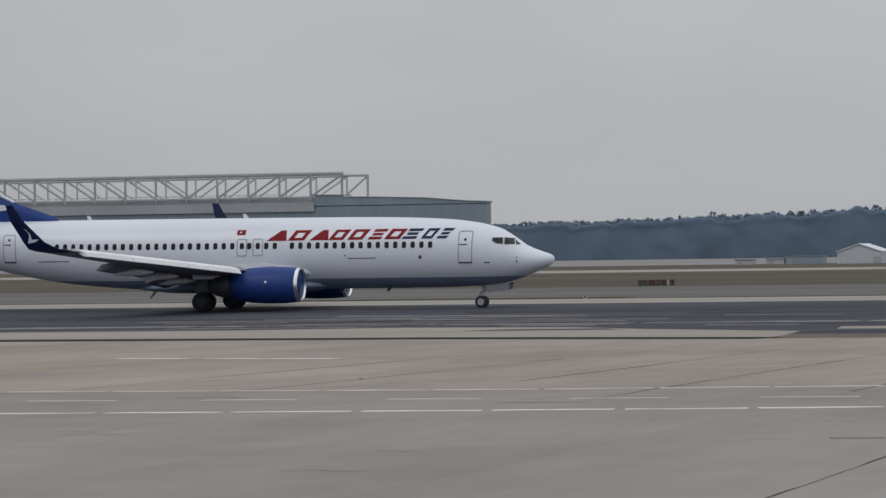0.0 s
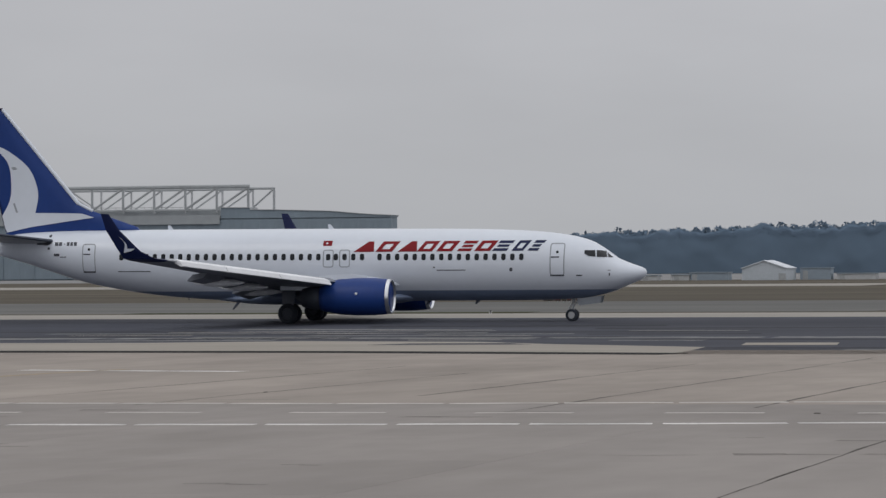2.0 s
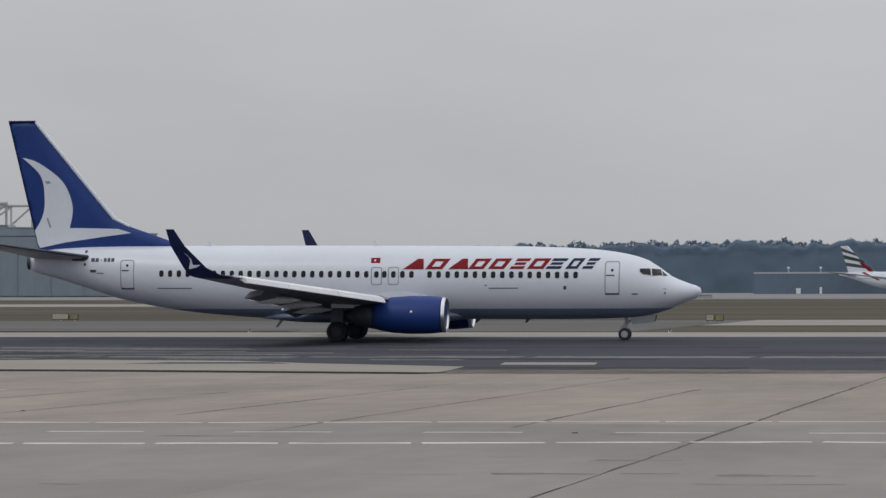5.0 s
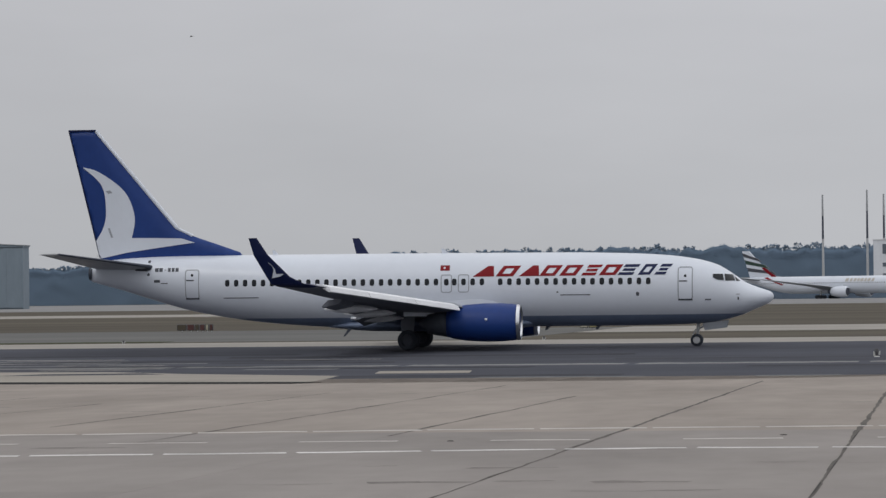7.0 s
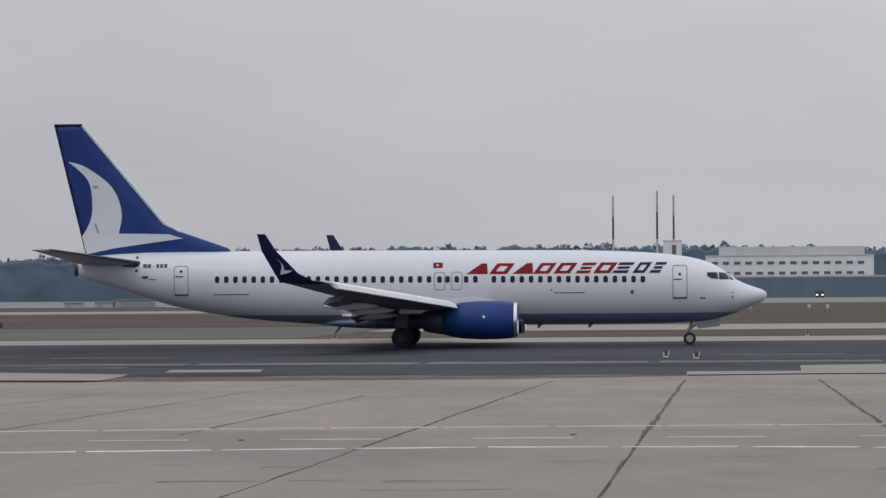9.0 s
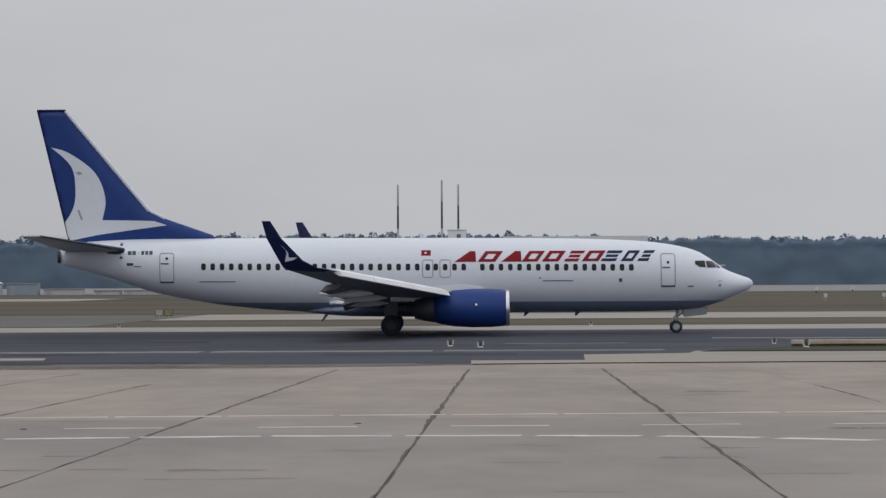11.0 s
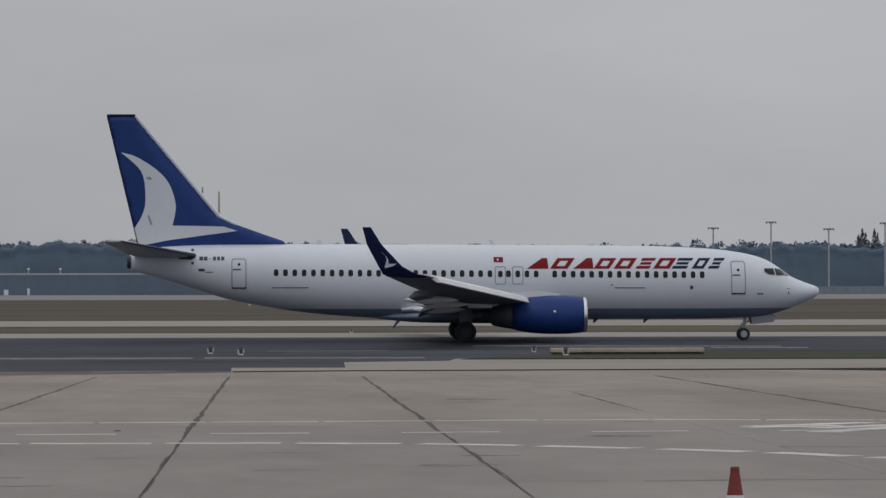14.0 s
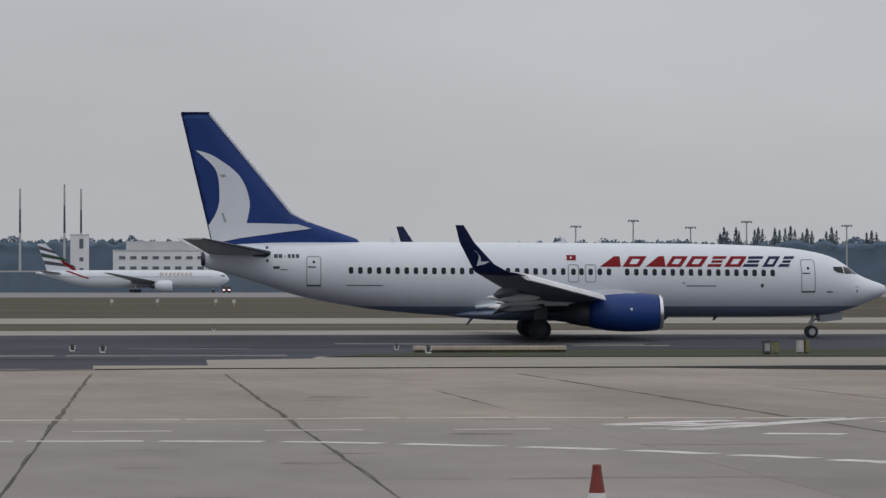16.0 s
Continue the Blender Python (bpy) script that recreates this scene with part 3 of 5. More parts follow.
# low sheds beyond the runway
for x, w, h, m in ((-121, 9, 1.7, SHED_GREY), (-127.5, 4.5, 1.2, STEEL_PALE), (-96.4, 7, 2.6, SHED_GREY), (-87, 9, 1.3, STEEL_PALE), (-77, 6, 0.9, STEEL_PALE), (-69, 8, 0.9, STEEL_PALE), (-135, 4, 1.1, STEEL_PALE)):
    t = thing("shed", pose(x, 832, 0), "low grey metal shed beyond the runway", "shed", "low sheds beyond the runway")
    part("wall", box(empty_bm(), -w / 2, w / 2, 0, 6, 0, h), m, t)
    part("roof", box(empty_bm(), -w / 2 - 0.15, w / 2 + 0.15, -0.2, 6.2, h, h + 0.18), SHED_GREY, t)
    part("door", box(empty_bm(), -w / 2 + 0.6, -w / 2 + 1.8, -0.06, 0.02, 0, h * 0.8), STEEL, t)

t = thing("perimeter_fence", pose(168, 1380, 0), "low grey-green panel fence before the woods", "fence")
first = part("fence_panel", box(empty_bm(), 0.1, 5.9, 0, 0.3, 0, 3.0), HANGAR, t)
for i in range(1, 50):
    o = new("fence_panel", first.data)
    o.parent, o.location = t, (6 * i, 0, 0)

t = thing("service_van", pose(57, 1300, 0), "dark service van with glowing red lights", "van")
part("body", box(empty_bm(), -1.7, 1.7, -1, 1, 0.5, 2.7, 0.3), BOX_DARK, t)
for x in (-0.95, 0.95):
    part("wheel", rod(empty_bm(), (x, -1.02, 0.42), (x, -0.8, 0.42), 0.42, None, 12), RUBBER, t)
    part("tail_light", box(empty_bm(), x - 0.4, x + 0.4, -1.1, -1.0, 0.9, 1.4), LAMP_RED, t)

# ---- the taxiing airliner: x forward from the nose wheel, y to its left, z from the ground ----
STATIONS = [  # x, top, bottom, half width
    (4.24, 2.74, 2.66, 0.03), (4.17, 2.90, 2.48, 0.24), (3.95, 3.02, 2.32, 0.47), (3.5, 3.17, 2.12, 0.76), (3.0, 3.36, 1.92, 1.0), (2.62, 3.54, 1.75, 1.16), (2.3, 3.78, 1.65, 1.28), (1.9, 4.07, 1.53, 1.42), (1.34, 4.42, 1.40, 1.57), (0.6, 4.68, 1.30, 1.71), (-0.22, 4.86, 1.24, 1.80), (-1.5, 5.03, 1.20, 1.86), (-3.4, 5.15, 1.18, 1.88), (-6, 5.23, 1.18, 1.88), (-10, 5.27, 1.18, 1.88), (-15, 5.30, 1.19, 1.88), (-20, 5.32, 1.25, 1.88), (-22.9, 5.33, 1.44, 1.86), (-25, 5.33, 1.67, 1.76), (-26.8, 5.33, 1.96, 1.62), (-28.6, 5.33, 2.34, 1.40), (-30.5, 5.30, 2.92, 1.10), (-32, 5.22, 3.40, 0.80), (-33.2, 5.06, 3.74, 0.5), (-33.85, 4.85, 3.93, 0.36)]


def station(x, table):
    """Top, bottom and half width of the body at x, by a smooth curve through the table."""
    for i, (a, b) in enumerate(zip(table, table[1:])):
        if x >= b[0] or i == len(table) - 2:
            u = min(1.0, max(0.0, (x - a[0]) / (b[0] - a[0])))
            p, n = table[max(0, i - 1)], table[min(len(table) - 1, i + 2)]
            out = []
            for k in (1, 2, 3):
                m0 = (b[k] - p[k]) / (b[0] - p[0]) * (b[0] - a[0])
                m1 = (n[k] - a[k]) / (n[0] - a[0]) * (b[0] - a[0])
                out.append((2 * u**3 - 3 * u * u + 1) * a[k] + (u**3 - 2 * u * u + u) * m0 + (3 * u * u - 2 * u**3) * b[k] + (u**3 - u * u) * m1)
            return out
    return table[-1][1:]


def skin_y(x, z, table):
    """Half width of the body at x and height z."""
    top, low, w = station(x, table)
    mid, half = (top + low) / 2, (top - low) / 2
    u = min(0.995, abs(z - mid) / half)
    return w * (1 - u**2.15) ** (1 / 2.0)


def body(table, step, n=48):
    rings = []
    xs = [t[0] for t in table]
    full = []
    for a, b in zip(xs, xs[1:]):
        k = max(1, int(math.ceil((a - b) / step)))
        full += [a + (b - a) * i / k for i in range(k)]
    full.append(xs[-1])
    for x in full:
        top, low, w = station(x, table)
        mid, half = (top + low) / 2, (top - low) / 2
        ring = []
        for i in range(n):
            a = 2 * math.pi * i / n
            z = mid + half * math.sin(a)
            u = min(1.0, abs(math.sin(a)))
            y = w * max(0.0, 1 - u**2.15) ** 0.5 * (1 if math.cos(a) >= 0 else -1)
            ring.append((x, y, z))
        rings.append(ring)
    return rings


def sheet(pts, size):
    """Vertices and triangles of a fine flat sheet inside an outline."""
    rim = []
    for (x0, z0), (x1, z1) in zip(pts, pts[1:] + pts[:1]):
        k = max(1, int(math.ceil(math.hypot(x1 - x0, z1 - z0) / size)))
        rim += [Vector((x0 + (x1 - x0) * i / k, z0 + (z1 - z0) * i / k)) for i in range(k)]
    inner = []
    xs, zs = [q.x for q in rim], [q.y for q in rim]
    nx, nz = int((max(xs) - min(xs)) / size), int((max(zs) - min(zs)) / size)
    for i in range(1, nx + 1):
        for j in range(1, nz + 1):
            inner.append(Vector((min(xs) + (i - 0.5 + 0.25 * (j % 2)) * size, min(zs) + (j - 0.5) * size)))
    edge = [(i, (i + 1) % len(rim)) for i in range(len(rim))]
    keep = []
    for q in inner:
        odd = False
        for a, b in edge:
            p0, p1 = rim[a], rim[b]
            if (p0.y > q.y) != (p1.y > q.y) and q.x < (p1.x - p0.x) * (q.y - p0.y) / (p1.y - p0.y) + p0.x:
                odd = not odd
        if odd:
            keep.append(q)
    verts, _, faces, *_ = geometry.delaunay_2d_cdt(rim + keep, edge, [list(range(len(rim)))], 1, 1e-5)
    return verts, faces


def curved_patch(pts, size, outer, inner):
    """A closed patch over an outline in (x, z): outer(x, z) and inner(x, z) give its two faces' y."""
    bm = empty_bm()
    verts, faces = sheet(pts, size)
    a = [bm.verts.new((v.x, outer(v.x, v.y), v.y)) for v in verts]
    b = [bm.verts.new((v.x, inner(v.x, v.y), v.y)) for v in verts]
    count = {}
    for f in faces:
        bm.faces.new([a[i] for i in f])
        bm.faces.new([b[i] for i in reversed(f)])
        for i, j in zip(f, f[1:] + f[:1]):
            key = (min(i, j), max(i, j))
            count[key] = count.get(key, 0) + 1
    for (i, j), n in count.items():
        if n == 1:
            bm.faces.new((a[i], a[j], b[j], b[i]))
    bmesh.ops.recalc_face_normals(bm, faces=bm.faces)
    return bm


def decal(pts, side, table, lift=0.012, size=0.35):
    """A patch on the body's skin, outline pts in (x, z), on the right (-1) or left (1)."""
    return curved_patch(pts, min(size, 0.3), lambda x, z: side * (skin_y(x, z, table) + lift), lambda x, z: side * (skin_y(x, z, table) - 0.02))


def rounded(x0, x1, z0, z1, r, n=4):
    pts = []
    for cx, cz, a0 in ((x1 - r, z1 - r, 0), (x0 + r, z1 - r, 90), (x0 + r, z0 + r, 180), (x1 - r, z0 + r, 270)):
        for i in range(n + 1):
            a = radians(a0 + 90 * i / n)
            pts.append((cx + r * math.cos(a), cz + r * math.sin(a)))
    return pts


def outline(x0, x1, z0, z1, r, side, table, width=0.05):
    """The seam round a door as a thin raised band."""
    bm = empty_bm()
    a, b = rounded(x0, x1, z0, z1, r), rounded(x0 + width, x1 - width, z0 + width, z1 - width, max(0.02, r - width))
    n = len(a)
    loops = ([], [])
    for i in range(n):
        k = max(1, int(math.hypot(a[i][0] - a[(i + 1) % n][0], a[i][1] - a[(i + 1) % n][1]) / 0.12))
        for q in range(k):
            for loop, src in zip(loops, (a, b)):
                p, e = src[i], src[(i + 1) % n]
                loop.append((p[0] + (e[0] - p[0]) * q / k, p[1] + (e[1] - p[1]) * q / k))
    rings = []
    for loop, off in ((loops[0], -0.01), (loops[0], 0.016), (loops[1], 0.016), (loops[1], -0.01)):
        rings.append([(x, side * (skin_y(x, z, table) + off), z) for x, z in loop])
    return loft(bm, rings, caps=False)


def foil(chord, thick, le, z, n=9, droop=0.0):
    """Wing section points in (x, z): from the trailing edge over the top and back below."""
    pts = []
    for s in (1, -1):
        for i in range(n):
            u = 1 - i / (n - 1) if s > 0 else i / (n - 1)
            if s < 0 and i == 0:
                continue
            h = 5 * thick * (0.2969 * math.sqrt(u) - 0.126 * u - 0.3516 * u * u + 0.2843 * u**3 - 0.1015 * u**4)
            pts.append((le - chord * u, z + s * chord * h * (1.0 if s > 0 else 0.8) - droop * chord * u * u))
    return pts


def wing_mesh(sections, side):
    """sections: y, leading edge x, chord, thickness ratio, z."""
    rings = [[(x, side * y, z) for x, z in foil(c, th, le, z0)] for y, le, c, th, z0 in sections]
    return loft(empty_bm(), rings)


def plate(pts, half):
    bm = empty_bm()
    a = [bm.verts.new((x, -half, z)) for x, z in pts]
    b = [bm.verts.new((x, half, z)) for x, z in pts]
    bm.faces.new(a)
    bm.faces.new(list(reversed(b)))
    n = len(pts)
    for i in range(n):
        j = (i + 1) % n
        bm.faces.new((a[i], a[j], b[j], b[i]))
    bmesh.ops.recalc_face_normals(bm, faces=bm.faces)
    return bm


def wheel(name, parent, x, y, r, width):
    """A wheel turning about its axle, tyre and rim as parts."""
    w = new(name)
    w.parent, w.location = parent, (x, y, r)
    bm = empty_bm()
    prof = [(-width / 2, r * 0.58), (-width / 2, r * 0.86), (-width * 0.36, r * 0.97), (0, r), (width * 0.36, r * 0.97), (width / 2, r * 0.86), (width / 2, r * 0.58)]
    rings = [[(q * math.cos(2 * math.pi * i / 28), u, q * math.sin(2 * math.pi * i / 28)) for i in range(28)] for u, q in prof]
    part("tyre", loft(bm, rings, caps=False), RUBBER, w, smooth=True)
    bm = empty_bm()
    for s in (-1, 1):
        rod(bm, (0, s * width * 0.18, 0), (0, s * width * 0.4, 0), r * 0.6, r * 0.52, 20)
        for i in range(6):
            a = i * math.pi / 3
            rod(bm, (r * 0.36 * math.cos(a), s * width * 0.38, r * 0.36 * math.sin(a)), (r * 0.36 * math.cos(a), s * width * 0.44, r * 0.36 * math.sin(a)), r * 0.09, None, 6)
    part("rim", bm, STEEL_PALE if r < 0.4 else RIM, w)
    return w


ROLLING = []  # wheel, radius


def airliner():
    T = STATIONS
    t = thing("airliner", pose(0, 0, 0), "white twin-jet airliner with blue tail and engines, taxiing", "airplane")
    bm = loft(empty_bm(), body(T, 0.6))
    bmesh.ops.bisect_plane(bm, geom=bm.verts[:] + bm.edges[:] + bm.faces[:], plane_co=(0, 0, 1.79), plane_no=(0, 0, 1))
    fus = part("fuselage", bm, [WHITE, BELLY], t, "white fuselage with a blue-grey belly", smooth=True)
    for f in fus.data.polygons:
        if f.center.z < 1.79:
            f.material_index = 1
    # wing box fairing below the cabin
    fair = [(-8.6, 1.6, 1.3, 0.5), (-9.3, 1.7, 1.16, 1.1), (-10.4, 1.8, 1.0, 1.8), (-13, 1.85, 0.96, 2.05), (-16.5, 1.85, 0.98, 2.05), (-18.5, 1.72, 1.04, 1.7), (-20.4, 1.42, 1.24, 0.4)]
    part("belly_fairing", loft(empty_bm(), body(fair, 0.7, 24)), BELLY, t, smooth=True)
    glove = [(-8.7, 2.1, 1.85, 1.2), (-9.4, 2.5, 1.8, 1.55), (-10.3, 2.82, 1.6, 1.86), (-11.5, 2.96, 1.45, 2.1), (-13.5, 2.86, 1.45, 2.16), (-16.5, 2.4, 1.5, 2.05), (-19.0, 1.95, 1.55, 1.6)]
    part("wing_root_fairing", loft(empty_bm(), body(glove, 0.5, 32)), WHITE, t, "white fairing over the wing root", smooth=True)
    cone = part("tail_cone", spin(empty_bm(), [(-33.8, 0.43), (-34.0, 0.36), (-34.0, 0.2), (-33.9, 0.15)], (0, 4.38), 20), RIM, t, "dark exhaust at the tail")

    for side in (-1, 1):
        # cabin windows in a row, one left out before the wing
        first = -2.52
        for i in range(47):
            x = first - 0.5075 * i
            if i == 17 or -13.9 < x < -13.25 or -12.98 < x < -12.35:
                continue
            zc = 3.64 + 0.006 * (first - x)
            part("cabin_window", decal(rounded(x - 0.125, x + 0.125, zc - 0.185, zc + 0.185, 0.1), side, T, 0.012, 0.6), GLASS, t)
        for x in (-13.62, -12.67):
            e = part("overwing_exit", outline(x - 0.31, x + 0.31, 3.12, 4.12, 0.14, side, T), SEAM, t)
            part("exit_window", decal(rounded(x - 0.125, x + 0.125, 3.52, 3.88, 0.1), side, T, 0.012, 0.6), GLASS, e)
        for x0, x1, z0, z1 in ((-0.92, -0.10, 2.58, 4.40), (-28.3, -27.48, 2.92, 4.56)):
            d = part("cabin_door", outline(x0, x1, z0, z1, 0.16, side, T, 0.055), SEAM, t)
            part("door_handle", decal([(x0 + 0.08, 3.58 + (z0 - 2.58)), (x1 - 0.3, 3.58 + (z0 - 2.58)), (x1 - 0.3, 3.65 + (z0 - 2.58)), (x0 + 0.08, 3.65 + (z0 - 2.58))], side, T), STENCIL, d)
            part("door_window", decal(rounded((x0 + x1) / 2 - 0.07, (x0 + x1) / 2 + 0.07, 3.82 + (z0 - 2.58), 3.97 + (z0 - 2.58), 0.06), side, T), GLASS, d)
            part("door_sill", decal([(x0 + 0.02, z0 - 0.03), (x1 - 0.02, z0 - 0.03), (x1 - 0.02, z0 + 0.06), (x0 + 0.02, z0 + 0.06)], side, T, 0.02), STENCIL, d)
        # flight deck windows
        for pts in ([(0.98, 3.98), (1.52, 3.98), (1.58, 3.62), (1.22, 3.66), (0.98, 3.8)], [(1.60, 3.98), (2.05, 3.93), (2.18, 3.60), (1.66, 3.60)], [(2.11, 3.86), (2.26, 3.73), (2.46, 3.57), (2.24, 3.57)]):
            part("flight_deck_window", decal(pts, side, T, 0.03, 0.07), GLASS, t)
        # the name as a row of plain slanted shapes: wedges, frames and strips
        z0, z1, sl = 3.98, 4.56, 0.44
        row = ((-12.16, -10.9, "wedge"), (-10.8, -9.6, "frame"), (-9.62, -8.42, "wedge"), (-8.4, -7.3, "frame"), (-7.3, -6.16, "frame"), (-6.1, -5.1, "strips"), (-5.13, -3.98, "frame"), (-4.1, -3.04, "strips"), (-3.0, -2.1, "frame"), (-2.1, -1.28, "strips"))
        for x0, x1, form in row:
            m = RED if x0 < -4.5 else NAVY
            a0, w = x0 - 0.1, x1 - x0 - sl + 0.2

            def para(a, b, c, d):
                """A slanted strip between shares a, b along and c, d up."""
                h = z1 - z0
                return [(a0 + a * w + sl * c, z0 + h * c), (a0 + b * w + sl * c, z0 + h * c), (a0 + b * w + sl * d, z0 + h * d), (a0 + a * w + sl * d, z0 + h * d)]
            if form == "wedge":
                shapes = []
                for k in range(5):
                    c, d = k / 5, (k + 1) / 5
                    edge = lambda u: (x0 + (x1 - 0.42 - x0) * u, x1 - 0.08 - 0.04 * u)
                    shapes.append([(edge(c)[0], z0 + (z1 - z0) * c), (edge(c)[1], z0 + (z1 - z0) * c), (edge(d)[1], z0 + (z1 - z0) * d), (edge(d)[0], z0 + (z1 - z0) * d)])
            elif form == "frame":
                k = 0.27
                shapes = [para(0, 1, 0, 0.25), para(0, 1, 0.75, 1), para(0, k, 0.25, 0.75), para(1 - k, 1, 0.25, 0.75)]
            else:
                shapes = [para(0, 1, 0, 0.26), para(0.1, 0.9, 0.38, 0.62), para(0, 1, 0.74, 1)]
            bm = empty_bm()
            for pts in shapes:
                one = decal(pts, side, T, 0.016, 0.15)
                me = bpy.data.meshes.new("tmp")
                one.to_mesh(me)
                one.free()
                bm.from_mesh(me)
                bpy.data.meshes.remove(me)
            part("slanted_emblem", bm, m, t)
        fl = part("flag_patch", decal([(-13.97, 4.33), (-13.45, 4.33), (-13.45, 4.62), (-13.97, 4.62)], side, T), RED, t, "small red flag patch")
        part("flag_mark", decal(rounded(-13.8, -13.68, 4.43, 4.53, 0.045), side, T, 0.018), WHITE, fl)
        for x0, x1, za, zb in ((-30.05, -29.84, 4.45, 4.66), (-29.8, -29.6, 4.45, 4.66), (-29.5, -29.4, 4.53, 4.57), (-29.3, -29.14, 4.45, 4.66), (-29.08, -28.92, 4.45, 4.66), (-28.86, -28.68, 4.45, 4.66)):
            part("marking_bar", decal([(x0, za), (x1, za), (x1, zb), (x0, zb)], side, T), STENCIL, t)
        for x0, x1, za, zb in ((-30.1, -29.75, 3.85, 4.0), (-29.7, -29.3, 3.78, 3.83), (-26.1, -24.1, 2.93, 2.98), (-7.35, -5.7, 2.90, 2.95), (-7.55, -7.45, 3.05, 3.12), (0.55, 0.88, 2.55, 2.62), (2.25, 2.42, 2.84, 2.87), (2.31, 2.38, 2.55, 2.7)):
            part("stencil_line", decal([(x0, za), (x1, za), (x1, zb), (x0, zb)], side, T), STENCIL, t)
        for z in (5.02, 4.3):
            part("trim_mark", decal(rounded(-30.5, -30.34, z - 0.08, z + 0.08, 0.07), side, T), STENCIL, t)
        part("tailplane_root_plate", decal([(-30.22, 4.62), (-30.5, 4.76), (-31.2, 4.76), (-31.2, 4.52), (-30.5, 4.48)], side, T, 0.03), STENCIL, t)
        part("static_port", decal(rounded(-3.2, -3.02, 2.83, 3.05, 0.08), side, T), STENCIL, t)

        # wing
        zr = lambda y: 1.74 + 0.118 * y
        w = part("wing", wing_mesh([(1.5, -10.2, 7.7, 0.13, zr(1.5)), (3.5, -11.35, 6.2, 0.125, zr(3.5)), (5.9, -12.6, 4.75, 0.115, zr(5.9)), (11.5, -15.55, 3.35, 0.105, zr(11.5)), (16.9, -18.35, 2.1, 0.10, zr(16.9))], side), UNDERWING, t, smooth=False)
        for y0, y1 in ((5.95, 9.5), (9.55, 13.2), (13.25, 16.3)):
            le = lambda y: -12.6 - (y - 5.9) * 0.5227 + 0.16
            rings = []
            for y in (y0, y1):
                z = zr(y) - 0.03
                rings.append([(le(y) - 0.75, side * y, z + 0.22), (le(y) - 0.35, side * y, z + 0.18), (le(y) - 0.02, side * y, z + 0.04), (le(y) + 0.1, side * y, z - 0.2), (le(y) + 0.0, side * y, z - 0.23), (le(y) - 0.2, side * y, z - 0.12)])
            part("slat", loft(empty_bm(), rings), SLAT, w, "pale leading edge slat")
        for y0, y1, sag in ((2.2, 5.6, 0.5), (6.1, 11.1, 0.34)):
            rings = []
            for y in (y0, y1):
                te = -17.75 if y < 6 else -17.35 - (y - 5.9) * 0.275
                c = 1.5 if y < 6 else 1.15
                z = zr(y) - 0.12
                rings.append([(te + c * 0.75, side * y, z + 0.1), (te, side * y, z - 0.02), (te - c * 0.28, side * y, z - sag), (te - c * 0.26, side * y, z - sag - 0.05), (te + c * 0.5, side * y, z - 0.22)])
            part("flap", loft(empty_bm(), rings), UNDERWING, w)
        for y in (4.1, 6.9, 9.3):
            te = -17.6 if y < 6 else -17.35 - (y - 5.9) * 0.275
            z = zr(y) - 0.42
            part("flap_fairing", spin(empty_bm(), [(te + 1.9, 0.03), (te + 1.3, 0.17), (te + 0.3, 0.24), (te - 0.4, 0.18), (te - 0.95, 0.03)], (side * y, z), 12), SLAT, w, "pale flap track fairing", smooth=True)
        # winglet blended upwards
        secs = [(16.9, -18.35, 2.1, 0.10, zr(16.9)), (17.25, -19.0, 1.7, 0.09, zr(16.9) + 0.12), (17.42, -19.72, 1.2, 0.085, zr(16.9) + 0.5), (17.72, -20.78, 0.74, 0.08, 5.35), (17.86, -21.33, 0.42, 0.08, 6.22)]
        rings = []
        for k, (y, le, c, th, z) in enumerate(secs):
            tilt = (0.0, 0.45, 0.9, 1.0, 1.0)[k]
            ring = []
            for x, zz in foil(c, th, le, 0):
                ring.append((x, side * (y + zz * tilt), z + zz * (1 - tilt)))
            rings.append(ring)
        wl_ob = part("winglet", loft(empty_bm(), rings), NAVY, t, "dark blue upturned winglet")
        bm = empty_bm()
        pts = [(-20.82, 4.98), (-20.66, 4.88), (-20.45, 4.62), (-20.42, 4.38), (-20.0, 4.38), (-20.2, 4.25), (-20.62, 4.16), (-20.58, 4.35), (-20.52, 4.6), (-20.6, 4.8)]
        f = bm.faces.new([bm.verts.new((x, side * (17.42 + (z - 4.23) * 0.222 + 0.1), z)) for x, z in pts])
        ext = bmesh.ops.extrude_face_region(bm, geom=[f])
        for v in ext["geom"]:
            if isinstance(v, bmesh.types.BMVert):
                v.co.y -= side * 0.08
        bmesh.ops.triangulate(bm, faces=bm.faces)
        bmesh.ops.recalc_face_normals(bm, faces=bm.faces)
        part("winglet_emblem", bm, WHITE, wl_ob, "white crescent emblem")
        # engine
        ey, ez = side * 4.83, 1.49
        e = part("engine", spin(empty_bm(), [(-9.32, 0.93), (-9.5, 1.01), (-10.2, 1.07), (-11.2, 1.08), (-12.2, 1.02), (-12.9, 0.88), (-13.2, 0.78), (-13.2, 0.68)], (ey, ez), 40, 0.93), BLUE, t, "blue engine nacelle", smooth=True)
        bm = empty_bm()
        ring_prof = [(-9.9, 0.82), (-9.4, 0.84), (-9.24, 0.88), (-9.2, 0.93), (-9.24, 0.98), (-9.4, 1.015)]
        rings = []
        for x, r in ring_prof:
            ring = []
            for i in range(40):
                a = 2 * math.pi * i / 40
                zz = r * math.sin(a)
                ring.append((x, ey + r * math.cos(a), ez + (zz * 0.93 if zz < 0 else zz)))
            rings.append(ring)
        part("inlet_lip", loft(bm, rings, caps=False), METAL, e, "polished metal inlet lip", smooth=True)
